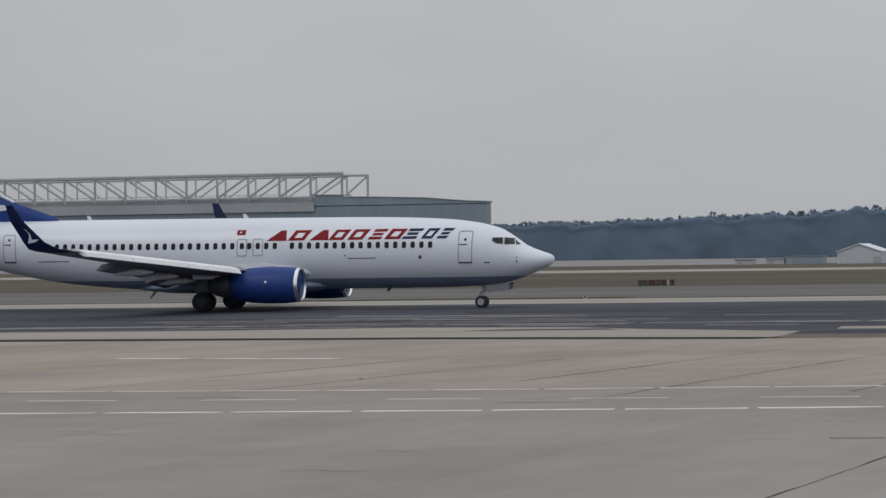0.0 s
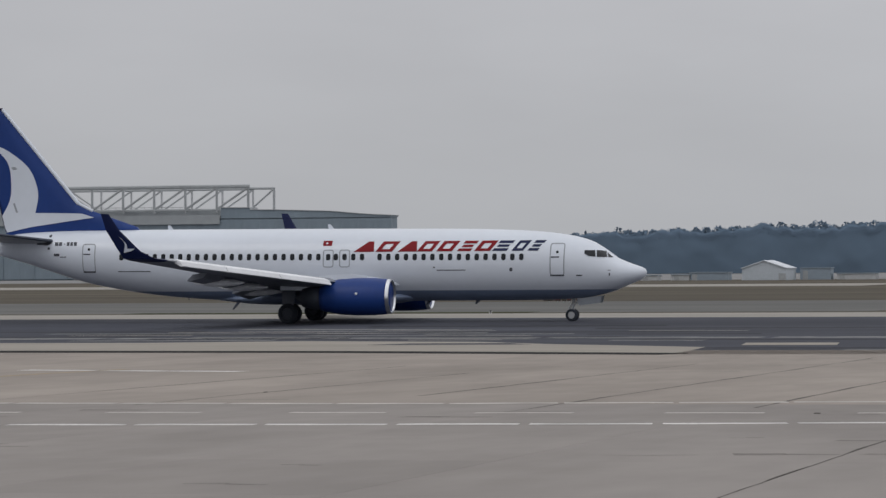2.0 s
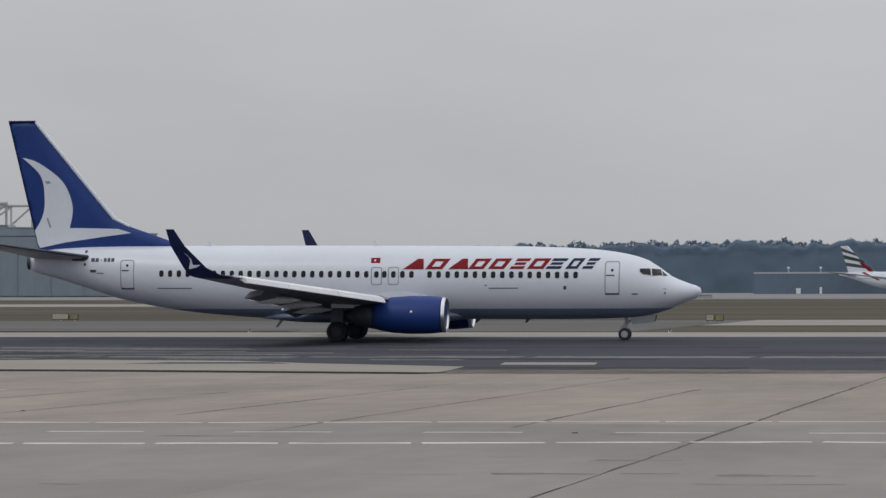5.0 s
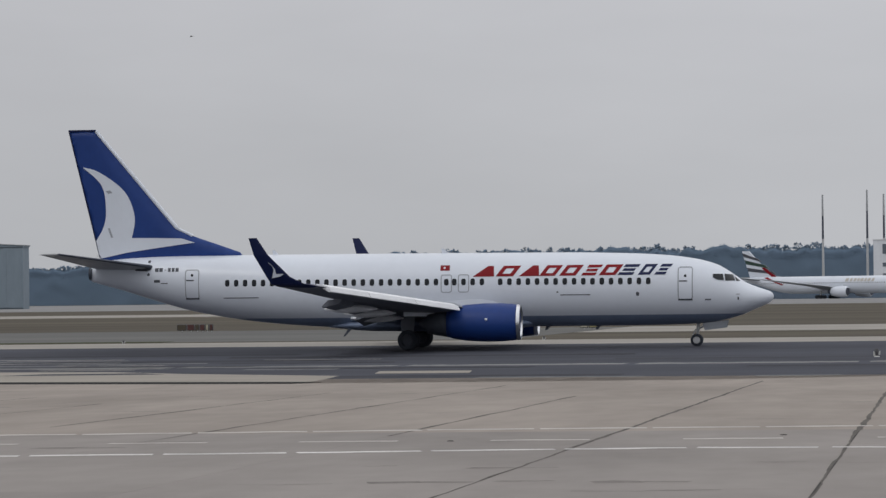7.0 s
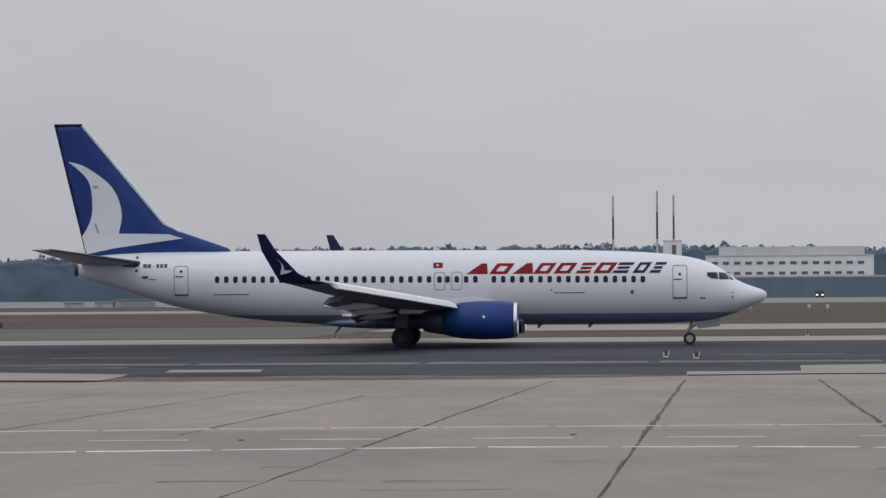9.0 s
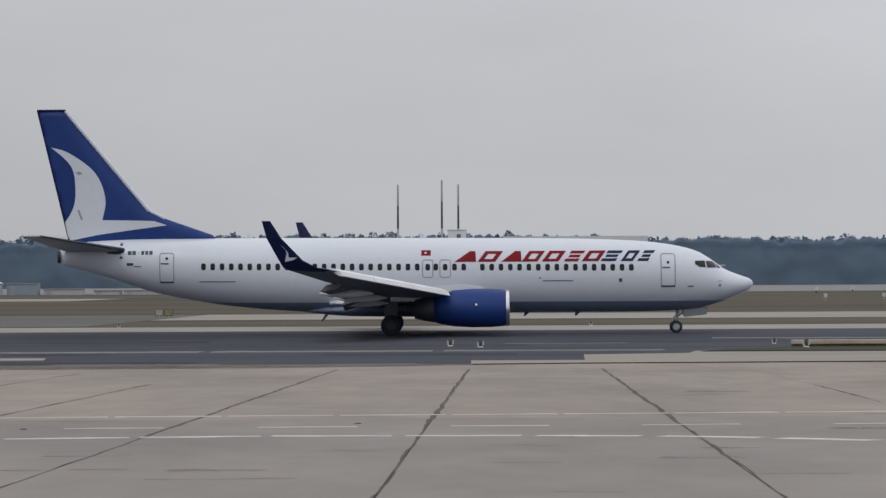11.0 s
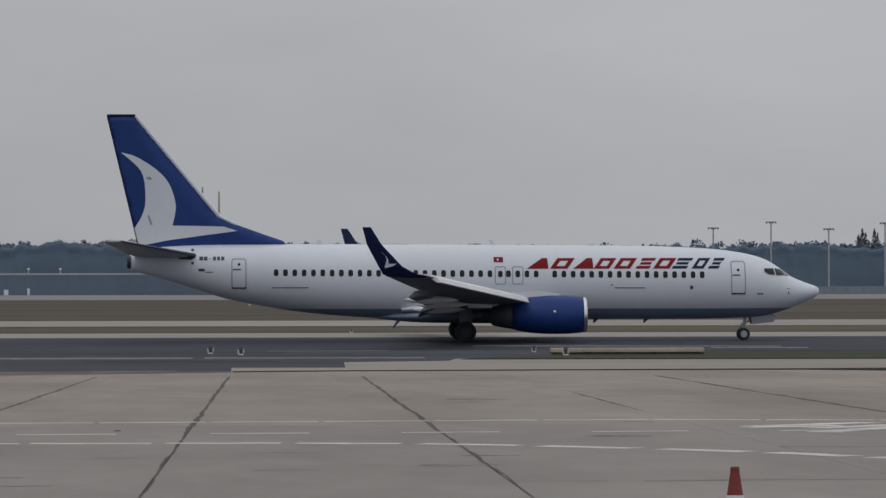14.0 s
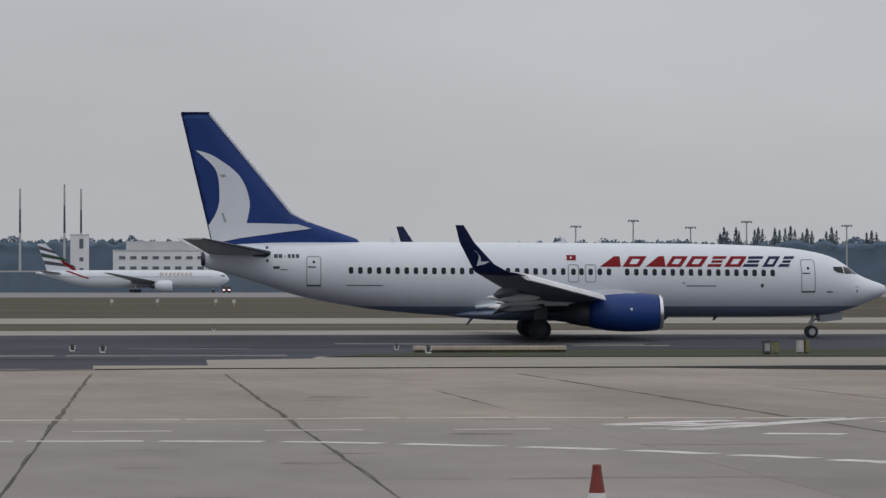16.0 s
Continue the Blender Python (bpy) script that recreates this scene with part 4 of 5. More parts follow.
        part("nacelle_emblem", spin(empty_bm(), [(-0.07, 0.02), (-0.05, 0.07), (0.05, 0.07), (0.07, 0.02)], (0, 0), 12), SLAT, e, "small pale emblem").location = (-11.0, ey + side * 1.05, ez + 0.22)
        part("fan", spin(empty_bm(), [(-9.95, 0.83), (-10.1, 0.83)], (ey, ez), 32, 0.93), DARK_METAL, e)
        part("spinner", spin(empty_bm(), [(-9.4, 0.02), (-9.6, 0.16), (-9.95, 0.28)], (ey, ez), 20), DARK_METAL, e, smooth=True)
        part("core_nozzle", spin(empty_bm(), [(-13.0, 0.76), (-13.8, 0.64), (-14.3, 0.52), (-14.3, 0.38), (-14.75, 0.1)], (ey, ez + 0.0), 24), RIM, e, smooth=True)
        bm = empty_bm()
        loft(bm, [[(x, ey - h, z0_), (x, ey + h, z0_), (x, ey + h * 0.8, z1_), (x, ey - h * 0.8, z1_)] for x, h, z0_, z1_ in ((-10.6, 0.05, 2.3, 2.66), (-11.6, 0.2, 2.2, 2.8), (-13.2, 0.24, 1.9, 2.7), (-15.6, 0.08, 1.9, 2.2))])
        part("pylon", bm, WHITE, e)
        part("strake", plate([(-10.3, 2.3), (-11.4, 2.3), (-11.4, 2.62)], 0.02), BLUE, e).location = (0, ey + side * -0.75, -0.05)
        # tailplane
        part("tailplane", wing_mesh([(0.4, -29.9, 3.7, 0.09, 4.66), (7.15, -34.1, 1.1, 0.08, 5.5)], side), STRUT, t)
        part("tailplane_edge", wing_mesh([(1.0, -30.2, 0.42, 0.5, 4.73), (7.15, -34.02, 0.2, 0.5, 5.5)], side), DARK_METAL, t)
        # main landing gear
        leg = part("main_leg", rod(empty_bm(), (-15.6, side * 2.86, 0.5), (-15.5, side * 2.75, 2.0), 0.16, 0.2, 12), LEG, t)
        part("side_stay", rod(empty_bm(), (-15.6, side * 2.8, 1.0), (-15.6, side * 1.4, 1.7), 0.07, None, 8), LEG, leg)
        part("axle", rod(empty_bm(), (-15.6, side * 2.4, 0.565), (-15.6, side * 3.3, 0.565), 0.09, None, 10), LEG, leg)
        part("torque_link", rod(empty_bm(), (-15.9, side * 2.86, 0.6), (-15.75, side * 2.82, 1.25), 0.05, None, 6), LEG, leg)
        part("gear_door", plate([(-15.2, 1.9), (-16.0, 1.9), (-15.95, 0.95), (-15.3, 0.95)], 0.025), LEG, leg, "dark grey gear leg door").location = (0, side * 3.15, 0)
        for dy in (-0.43, 0.43):
            ROLLING.append((wheel("main_wheel", t, -15.6, side * 2.86 + dy, 0.565, 0.4), 0.565))
        ROLLING.append((wheel("nose_wheel", t, 0, side * 0.27, 0.345, 0.22), 0.345))
        part("nose_gear_door", plate([(0.35, 1.28), (1.75, 1.42), (1.65, 1.02), (0.45, 0.88)], 0.02), WING_GREY, t).location = (0, side * 0.48, 0)

    leg = part("nose_leg", rod(empty_bm(), (0, 0, 0.34), (0.12, 0, 1.5), 0.075, 0.1, 12), STRUT, t)
    part("axle", rod(empty_bm(), (0, -0.36, 0.345), (0, 0.36, 0.345), 0.06, None, 10), STRUT, leg)
    part("drag_brace", rod(empty_bm(), (0.08, 0, 0.95), (0.95, 0, 1.4), 0.06, None, 8), STRUT, leg)
    part("torque_link", rod(empty_bm(), (-0.22, 0, 0.62), (-0.05, 0, 0.95), 0.04, None, 6), STRUT, leg)
    part("taxi_light", rod(empty_bm(), (0.1, 0, 1.0), (0.2, 0, 1.0), 0.09, None, 12), CREAM, leg)

    # fin: a tapered plate with a sharp trailing edge
    def fin_half(x, z):
        """Half thickness of the fin."""
        te = -33.37 - (z - 5.3) * 0.2374
        if z > 6.87:
            le = -28.97 - (z - 6.87) * 0.8216
        elif z > 6.42:
            le = -28.07 - (z - 6.42) * 2.0
        else:
            le = -25.3 - (z - 5.5) * 2.99
        base = 0.24 - 0.018 * (z - 5.3)
        return max(0.02, base * min(1.0, max(0.0, (le - x)) / 0.9 + 0.08, max(0.0, (x - te)) / 2.2 + 0.12))

    def fin_patch(pts, lift, size):
        return curved_patch(pts, size, lambda x, z: -fin_half(x, z) - lift, lambda x, z: fin_half(x, z) + lift)

    fin = part("fin", fin_patch([(-35.06, 12.42), (-33.53, 12.42), (-28.97, 6.87), (-28.07, 6.42), (-25.45, 5.5), (-25.2, 5.2), (-33.37, 5.0), (-33.37, 5.3)], 0.0, 0.3), BLUE, t, "blue tail fin with a white crescent emblem", smooth=True)
    def spline(pts, n=5):
        """A smooth run through points."""
        out = []
        for i in range(len(pts) - 1):
            p0, p1, p2, p3 = pts[max(0, i - 1)], pts[i], pts[i + 1], pts[min(len(pts) - 1, i + 2)]
            for k in range(n):
                u = k / n
                out.append(tuple(0.5 * (2 * p1[c] + (p2[c] - p0[c]) * u + (2 * p0[c] - 5 * p1[c] + 4 * p2[c] - p3[c]) * u * u + (3 * p1[c] - p0[c] - 3 * p2[c] + p3[c]) * u**3) for c in (0, 1)))
        return out

    emblem = spline([(-34.33, 10.37), (-33.32, 10.04), (-31.92, 8.97), (-31.35, 7.57), (-31.52, 6.36)])
    emblem += [(-31.52, 6.36), (-30.2, 6.34), (-28.7, 6.30), (-27.95, 6.06), (-29.5, 5.86), (-31.81, 5.54), (-33.3, 5.24), (-33.42, 5.45)]
    emblem += spline([(-33.6, 6.22), (-33.15, 7.0), (-33.0, 7.9), (-33.22, 9.3), (-34.33, 10.37)])
    for pts in ([(-33.0, 9.0), (-32.75, 9.05), (-32.6, 8.9), (-32.85, 8.85)], [(-32.9, 6.9), (-32.8, 6.95), (-32.6, 6.4), (-32.72, 6.38)]):
        part("grime_streak", fin_patch(pts, 0.036, 0.3), SEAM, fin)
    part("fin_emblem", fin_patch(emblem, 0.03, 0.3), WHITE, fin, "white crescent emblem")
    bm = empty_bm()
    rod(bm, (-33.55, 0, 12.38), (-28.97, 0, 6.86), 0.1, 0.12, 8)
    rod(bm, (-29.0, 0, 6.88), (-28.1, 0, 6.43), 0.09, 0.09, 8)
    part("fin_leading_edge", bm, WHITE, fin, "pale grey leading edge")
    bm = empty_bm()
    rod(bm, (-35.08, 0, 12.4), (-33.38, 0, 5.3), 0.045, 0.06, 6)
    part("rudder_edge", bm, NAVY, fin)
    part("fin_cap", box(empty_bm(), -35.1, -33.55, -0.1, 0.1, 12.36, 12.46, 0.02), NAVY, fin)
    # aerials
    for x, z, h in ((-13.7, 5.25, 0.3), (-23.2, 5.25, 0.32)):
        part("aerial", plate([(x, z), (x - 0.35, z), (x - 0.4, z + h), (x - 0.25, z + h)], 0.02), WHITE, t)
    for x in (-5.2, -8.0):
        part("aerial", plate([(x, 1.25), (x - 0.3, 1.25), (x - 0.38, 0.98), (x - 0.26, 0.98)], 0.02), DARK_METAL, t)
    part("drain_mast", plate([(-18.9, 1.3), (-19.15, 1.3), (-19.5, 0.75), (-19.4, 0.75)], 0.03), DARK_METAL, t).location = (0, -1.0, 0)
    return t


JET = airliner()

# ---- the wide-bodied airliner beyond the runway ----
WIDE = [(0, 5.0, 4.7, 0.1), (-0.8, 6.3, 3.9, 1.2), (-2.2, 7.5, 3.2, 2.1), (-4.5, 8.2, 2.3, 2.75), (-8, 8.5, 2.05, 3.1), (-20, 8.5, 2.0, 3.1), (-50, 8.5, 2.0, 3.1), (-54, 8.5, 2.3, 3.0), (-60, 8.6, 3.6, 2.5), (-66, 8.5, 5.5, 1.6), (-71, 8.0, 6.8, 0.7), (-73, 7.8, 7.2, 0.3)]


def wide_airliner():
    t = thing("wide_body_airliner", pose(0, 0, 0), "white wide-body jet with striped tail, taxiing far beyond the runway", "airplane")
    part("fuselage", loft(empty_bm(), body(WIDE, 3.0, 28)), WHITE, t, smooth=True)
    for side in (-1, 1):
        part("wing", wing_mesh([(2.6, -24, 13, 0.12, 3.6), (11, -29.5, 8, 0.11, 4.6), (31, -45.5, 2.4, 0.1, 7.4)], side), WING_GREY, t)
        e = part("engine", spin(empty_bm(), [(-21.8, 1.65), (-22.3, 1.95), (-24, 2.1), (-26.5, 1.95), (-28.4, 1.5)], (side * 9.8, 2.6), 24), WHITE, t, "white engine nacelle", smooth=True)
        part("inlet", spin(empty_bm(), [(-21.7, 1.5), (-22.2, 1.5)], (side * 9.8, 2.6), 24), DARK_METAL, e)
        part("core_nozzle", spin(empty_bm(), [(-28.2, 1.1), (-30, 0.6)], (side * 9.8, 2.6), 16), DARK_METAL, e)
        part("pylon", box(empty_bm(), -29, -24, side * 9.8 - 0.3, side * 9.8 + 0.3, 4.3, 5.2), WHITE, e)
        part("tailplane", wing_mesh([(1.0, -62.5, 7.0, 0.09, 7.3), (10.7, -70.2, 2.2, 0.08, 8.4)], side), WING_GREY, t)
        for i in range(3):
            part("main_wheel", rod(empty_bm(), (-34 - 1.5 * i, side * 4.7, 0.68), (-34 - 1.5 * i, side * 6.1, 0.68), 0.68, None, 14), RUBBER, t)
        part("main_leg", rod(empty_bm(), (-35.5, side * 5.4, 0.6), (-35.5, side * 5.0, 3.0), 0.3, None, 8), STRUT, t)
        for x0, x1 in ((-26.5, -25.2), (-24.6, -23.6), (-23.0, -22.0), (-21.5, -20.6), (-20.1, -19.0), (-18.5, -17.6), (-17.1, -16.0), (-15.4, -14.4)):
            part("lettering_bar", decal([(x0, 6.4), (x1, 6.4), (x1 + 0.3, 7.6), (x0 + 0.3, 7.6)], side, WIDE, 0.05, 1.0), GOLD, t)
        for i in range(60):
            x = -7 - i * 0.95
            part("cabin_window", decal([(x - 0.14, 5.75), (x + 0.14, 5.75), (x + 0.14, 6.15), (x - 0.14, 6.15)], side, WIDE, 0.02, 2), GLASS, t)
        part("flight_deck_window", decal([(-1.4, 6.35), (-2.9, 6.75), (-3.3, 6.35), (-1.9, 6.0)], side, WIDE, 0.03, 0.8), GLASS, t)
    part("nose_leg", rod(empty_bm(), (-6, 0, 0.5), (-6, 0, 2.8), 0.2, None, 8), STRUT, t)
    for s in (-0.4, 0.4):
        part("nose_wheel", rod(empty_bm(), (-6, s - 0.2, 0.54), (-6, s + 0.2, 0.54), 0.54, None, 14), RUBBER, t)
    fin = part("fin", plate([(-72.3, 18.5), (-69.2, 18.5), (-59.5, 8.9), (-55.5, 8.5), (-68.5, 7.6)], 0.3), WHITE, t)
    # slanting dark bands across the tail and a red one along its foot
    def on_fin(trailing, u):
        p, q = ((-72.2, 18.4), (-68.6, 8.0)) if trailing else ((-69.3, 18.4), (-56.5, 8.6))
        return (p[0] + (q[0] - p[0]) * u, p[1] + (q[1] - p[1]) * u)
    for m, a, b, c, d in ((STENCIL, 0.06, 0.2, 0.28, 0.42), (FLAG_GREEN, 0.32, 0.47, 0.54, 0.68), (STENCIL, 0.6, 0.74, 0.8, 0.92)):
        part("tail_band", plate([on_fin(True, a), on_fin(False, c), on_fin(False, d), on_fin(True, b)], 0.34), m, fin)
    part("tail_band", plate([(-62.6, 12.2), (-63.8, 12.0), (-55.5, 5.6), (-53.0, 5.6)], 0.36), RED, fin)
    part("tail_streak", decal([(-62.0, 8.2), (-60.8, 8.4), (-52.6, 5.4), (-53.6, 5.2)], -1, WIDE, 0.05, 0.3), RED, fin)
    part("tail_streak", decal([(-62.0, 8.2), (-60.8, 8.4), (-52.6, 5.4), (-53.6, 5.2)], 1, WIDE, 0.05, 0.3), RED, fin)
    return t


FAR_JET = wide_airliner()

# ---- the apron in the foreground ----
SHEAR, SPAN, DEEP = 0.0195, 4.25, 7.5
NARROW, WIDE_SPAN = 3.87, 4.72


def joint_x(i):
    """Where the i-th joint meets the far edge: bay widths are fitted to the camera's view."""
    if i < -1:
        return 0.83 - SPAN + NARROW * (i + 1)
    return 0.83 + SPAN * i if i <= 1 else 0.83 + SPAN + WIDE_SPAN * (i - 1)


FALL = -0.98 / 128
pavement("apron", [(-300, -300), (300, -300), (300, 127.4), (90, 127.4), (16, 127.9), (5, 126.9), (1, 125.4), (-6, 120.4), (-19, 119.4), (-32, 124.4), (-90, 130.9), (-300, 130.9)], 0.0, JOINT, "bituminous bed of the concrete apron", "apron")
pavement("apron_margin", [(-300, 117.6), (300, 117.6), (300, 127.3), (90, 127.3), (16, 127.8), (5, 126.8), (1, 125.3), (-6, 120.3), (-19, 119.3), (-32, 124.3), (-90, 130.8), (-300, 130.8)], 0.004, CONCRETE, "warm grey concrete margin of the apron", "apron")
for name, x0, x1, y0, y1 in (("apron_west", -300, -60, -300, 117.5), ("apron_east", 45, 300, -300, 117.5), ("apron_south", -59.9, 44.9, -300, 20)):
    pavement(name, [(x0, y0), (x1, y0), (x1, y1), (x0, y1)], 0.004, CONCRETE, "warm grey concrete apron around the viewer", "apron")

floor = tagged(new("apron_slabs"), "warm grey concrete slabs with dark open joints", "pavement", kind="structure")


def slab_mesh(name, w0, w1, material, g):
    """A sheared slab between two joints, with slightly broken edges."""
    bm = empty_bm()
    c = 0.01
    low = [(w0 + g, g), (w1 - g, g), (w1 - g + SHEAR * DEEP, DEEP - g), (w0 + g + SHEAR * DEEP, DEEP - g)]
    inner = [(w0 + g + c, g + c), (w1 - g - c, g + c), (w1 - g - c + SHEAR * DEEP, DEEP - g - c), (w0 + g + c + SHEAR * DEEP, DEEP - g - c)]
    rings = [[(x, y, z + FALL * y) for x, y in pts] for pts, z in ((low, -0.1), (low, 0.001), (inner, 0.004))]
    loft(bm, rings)
    me = bpy.data.meshes.new(name)
    bm.to_mesh(me)
    bm.free()
    me.materials.append(material)
    return me


slabs = {w: (slab_mesh("slab", 0, w, CONCRETE, g), slab_mesh("slab", 0, w, CONCRETE_COOL, g)) for w, g in ((NARROW, 0.004), (SPAN, 0.016), (WIDE_SPAN, 0.004))}
for j in range(13):
    y0 = 20.05 + DEEP * j
    for i in range(-14, 9):
        width = NARROW if i < -1 else SPAN if i < 1 else WIDE_SPAN
        o = new("slab", slabs[width][y0 < 64])
        o.parent = floor
        o.location = (joint_x(i) - SHEAR * (118 - y0), y0, ground_z(y0))
for name, side in (("apron_fill_west", -1), ("apron_fill_east", 1)):
    xa = lambda y: joint_x(-14 if side < 0 else 9) - SHEAR * (118 - y)
    pts = [(-60, 20), (xa(20), 20), (xa(117.5), 117.5), (-60, 117.5)] if side < 0 else [(xa(20), 20), (45, 20), (45, 117.5), (xa(117.5), 117.5)]
    pavement(name, pts, 0.0035, CONCRETE, "warm grey concrete apron between slabs", "apron")


# ---- markings ----
def stroke(bm, a, b, width, lift=0.007):
    """A painted stroke from a to b with worn, wavy edges."""
    ax, ay = a
    bx, by = b
    length = math.hypot(bx - ax, by - ay)
    nx, ny = -(by - ay) / length, (bx - ax) / length
    n = max(2, int(length / 0.4))
    rng = random.Random(int(ax * 97 + ay * 13))
    up, down = [], []
    for k in range(n + 1):
        u = k / n
        wob = rng.uniform(-0.1, 0.1) * width
        h0, h1 = width * (0.5 + rng.uniform(-0.1, 0.1)) + wob, width * (0.5 + rng.uniform(-0.1, 0.1)) - wob
        for side, h, row in ((1, h0, up), (-1, h1, down)):
            x, y = ax + (bx - ax) * u + side * nx * h, ay + (by - ay) * u + side * ny * h
            row.append(bm.verts.new((x, y, ground_z(y) + lift)))
    for k in range(n):
        bm.faces.new((down[k], down[k + 1], up[k + 1], up[k]))
    return bm


def marking(name, strokes, material, label, width):
    m = tagged(new(name), label, "road marking", kind="structure")
    for a, b in strokes:
        part("dash", stroke(empty_bm(), a, b, width), material, m)


LOWER = [(-30, 53.2), (-20, 53.7), (-15, 54.2), (-9, 55.0), (-5, 55.9), (-2.7, 56.2), (0, 56.1), (1.5, 55.9), (3.2, 55.5), (4.9, 54.4), (6.5, 53.0), (7.9, 51.5), (9.0, 49.8), (10.1, 48.0), (11.0, 46.2), (12.2, 43)]


def on_line(x, line):
    for (x0, y0), (x1, y1) in zip(line, line[1:]):
        if x <= x1:
            return y0 + (y1 - y0) * (x - x0) / (x1 - x0)
    return line[-1][1]


marking("road_line_near", [((x, on_line(x, LOWER)), (x + 1.86, on_line(x + 1.86, LOWER))) for x in [-30.95 + 2.02 * k for k in range(15)]] + [((x, on_line(x, LOWER)), (x + ln, on_line(x + ln, LOWER))) for x, ln in ((-0.6, 1.78), (1.42, 1.58), (3.3, 1.42), (5.03, 1.28), (6.65, 1.1), (8.04, 0.9), (9.19, 0.8), (10.24, 0.72), (11.18, 0.74))], MARK, "worn white dashed road line on concrete", 0.5)
UPPER = [(-40, 64.5), (-15, 65), (-7, 66.6), (4, 67.4), (8, 67.8), (12, 66.8), (40, 65)]
marking("road_line_far", [((x, on_line(x, UPPER)), (x + 1.95, on_line(x + 1.95, UPPER))) for x in [-39 + 2.06 * k for k in range(32)]], FAINT, "faded white edge line on concrete", 0.6)
marking("road_line_middle", [((x, 59.6 + (x + 22) * 0.045), (x + 1.65, 59.6 + (x + 23.65) * 0.045)) for x in [-28.7 + 3.2 * k for k in range(13)]], FAINT, "faded short white centre dashes on concrete", 0.45)
marking("road_symbol", [((9.4, 62.8), (11.2, 63.5)), ((9.6, 63.4), (12.0, 65.3)), ((10.5, 62.2), (12.3, 63.9)), ((11.3, 58.2), (12.5, 57.7)), ((14.6, 64.0), (17.5, 65.4))], MARK, "white painted road symbol of slanted bars", 0.62)
marking("road_arrow", [((10.2, 60.0), (11.9, 62.5)), ((11.85, 62.45), (13.6, 65.0)), ((13.55, 64.95), (14.6, 66.1))], MARK, "bright white slanted painted stroke on concrete", 0.62)
marking("guide_line", [((-30.5, 78), (-30.7, 84)), ((-30.7, 84.1), (-30.6, 90)), ((-30.6, 90.1), (-30.1, 96))], YELLOW_MARK, "faded yellow guide line on concrete", 0.3)
marking("stop_line", [((-32.7, 94.8), (-28.1, 93.4)), ((-28.0, 93.4), (-26, 93.0))], MARK, "faded white line on concrete", 0.9)
marking("taxi_edge_line", [((x, 157.2), (x + 9.5, 157.0)) for x in range(-70, 8, 10)], WORN_LINE, "faded pale edge line on asphalt", 3.4)
marking("taxi_streak", [((-47, 160), (-40, 160.5)), ((-43, 165), (-33, 164)), ((-50, 151), (-41, 152)), ((-38, 168), (-31, 169)), ((-36, 155), (-30, 154)), ((-58, 172), (-47, 171)), ((3, 178), (9, 178.5)), ((-52, 186), (-40, 184)), ((-50, 178), (-37, 180)), ((-44, 171), (-36, 173)), ((14, 190), (30, 188)), ((-14, 129), (-8, 128.5)), ((-4, 128), (-1, 128)), ((-26, 150), (-22, 150))], WORN_LINE, "pale worn streaks on asphalt", 1.7)
marking("taxi_stain", [((-62, 162), (-50, 163)), ((-56, 169), (-41, 168)), ((-48, 156), (-39, 157.5)), ((-40, 175), (-26, 176)), ((-66, 178), (-52, 179)), ((-36, 160), (-27, 159)), ((-33, 186), (-12, 187)), ((-30, 167), (-22, 168)), ((-25, 152), (-14, 151)), ((-12, 172), (4, 173)), ((6, 183), (22, 184)), ((18, 176), (34, 177)), ((-5, 149), (3, 148.5)), ((-20, 133), (-9, 132.5)), ((-46, 190), (-30, 191)), ((8, 141), (10.5, 141.2))], STAIN, "dark tyre streaks on asphalt", 2.2)
marking("pale_wear", [((-55, 166), (-49, 166.5)), ((-47, 173), (-39, 172.4)), ((-44, 183), (-38, 183.6)), ((-37, 164), (-32, 163.5)), ((-35, 151.5), (-31, 151.8)), ((-60, 155), (-53, 155.5)), ((-30, 179), (-24, 178.5)), ((26, 186), (31, 185.6)), ((-53, 176), (-45, 176.8))], STRIP, "pale scuffs of worn asphalt", 0.9)
pavement("asphalt_patch", [(-18.9, 138.5), (-15.25, 138.5), (-15.7, 143.5), (-19.4, 143.5)], 0.012, PALE, "pale concrete inset in the asphalt", "pavement")
pavement("asphalt_seam", [(-34, 140), (-27.5, 140.5), (-29, 143.5), (-33, 143)], 0.012, ASPHALT, "dark asphalt repair in pale concrete", "pavement")
pavement("drain_west", [(-90, 130.0), (-32, 123.8), (-19, 119.0), (-18.5, 122.2), (-32, 127.6), (-90, 134.0)], 0.014, DRAIN_AND_SHADE, "dark drainage slot along the apron edge", "drain")
pavement("drain_east", [(1, 126.2), (5, 127.2), (16, 128.1), (21, 127.6), (27, 121.5), (90, 121.5), (90, 131), (27, 131), (21, 130), (16, 129.7), (5, 128.9), (1, 127.8)], 0.014, DRAIN_AND_SHADE, "dark drainage slot along the apron edge", "drain")

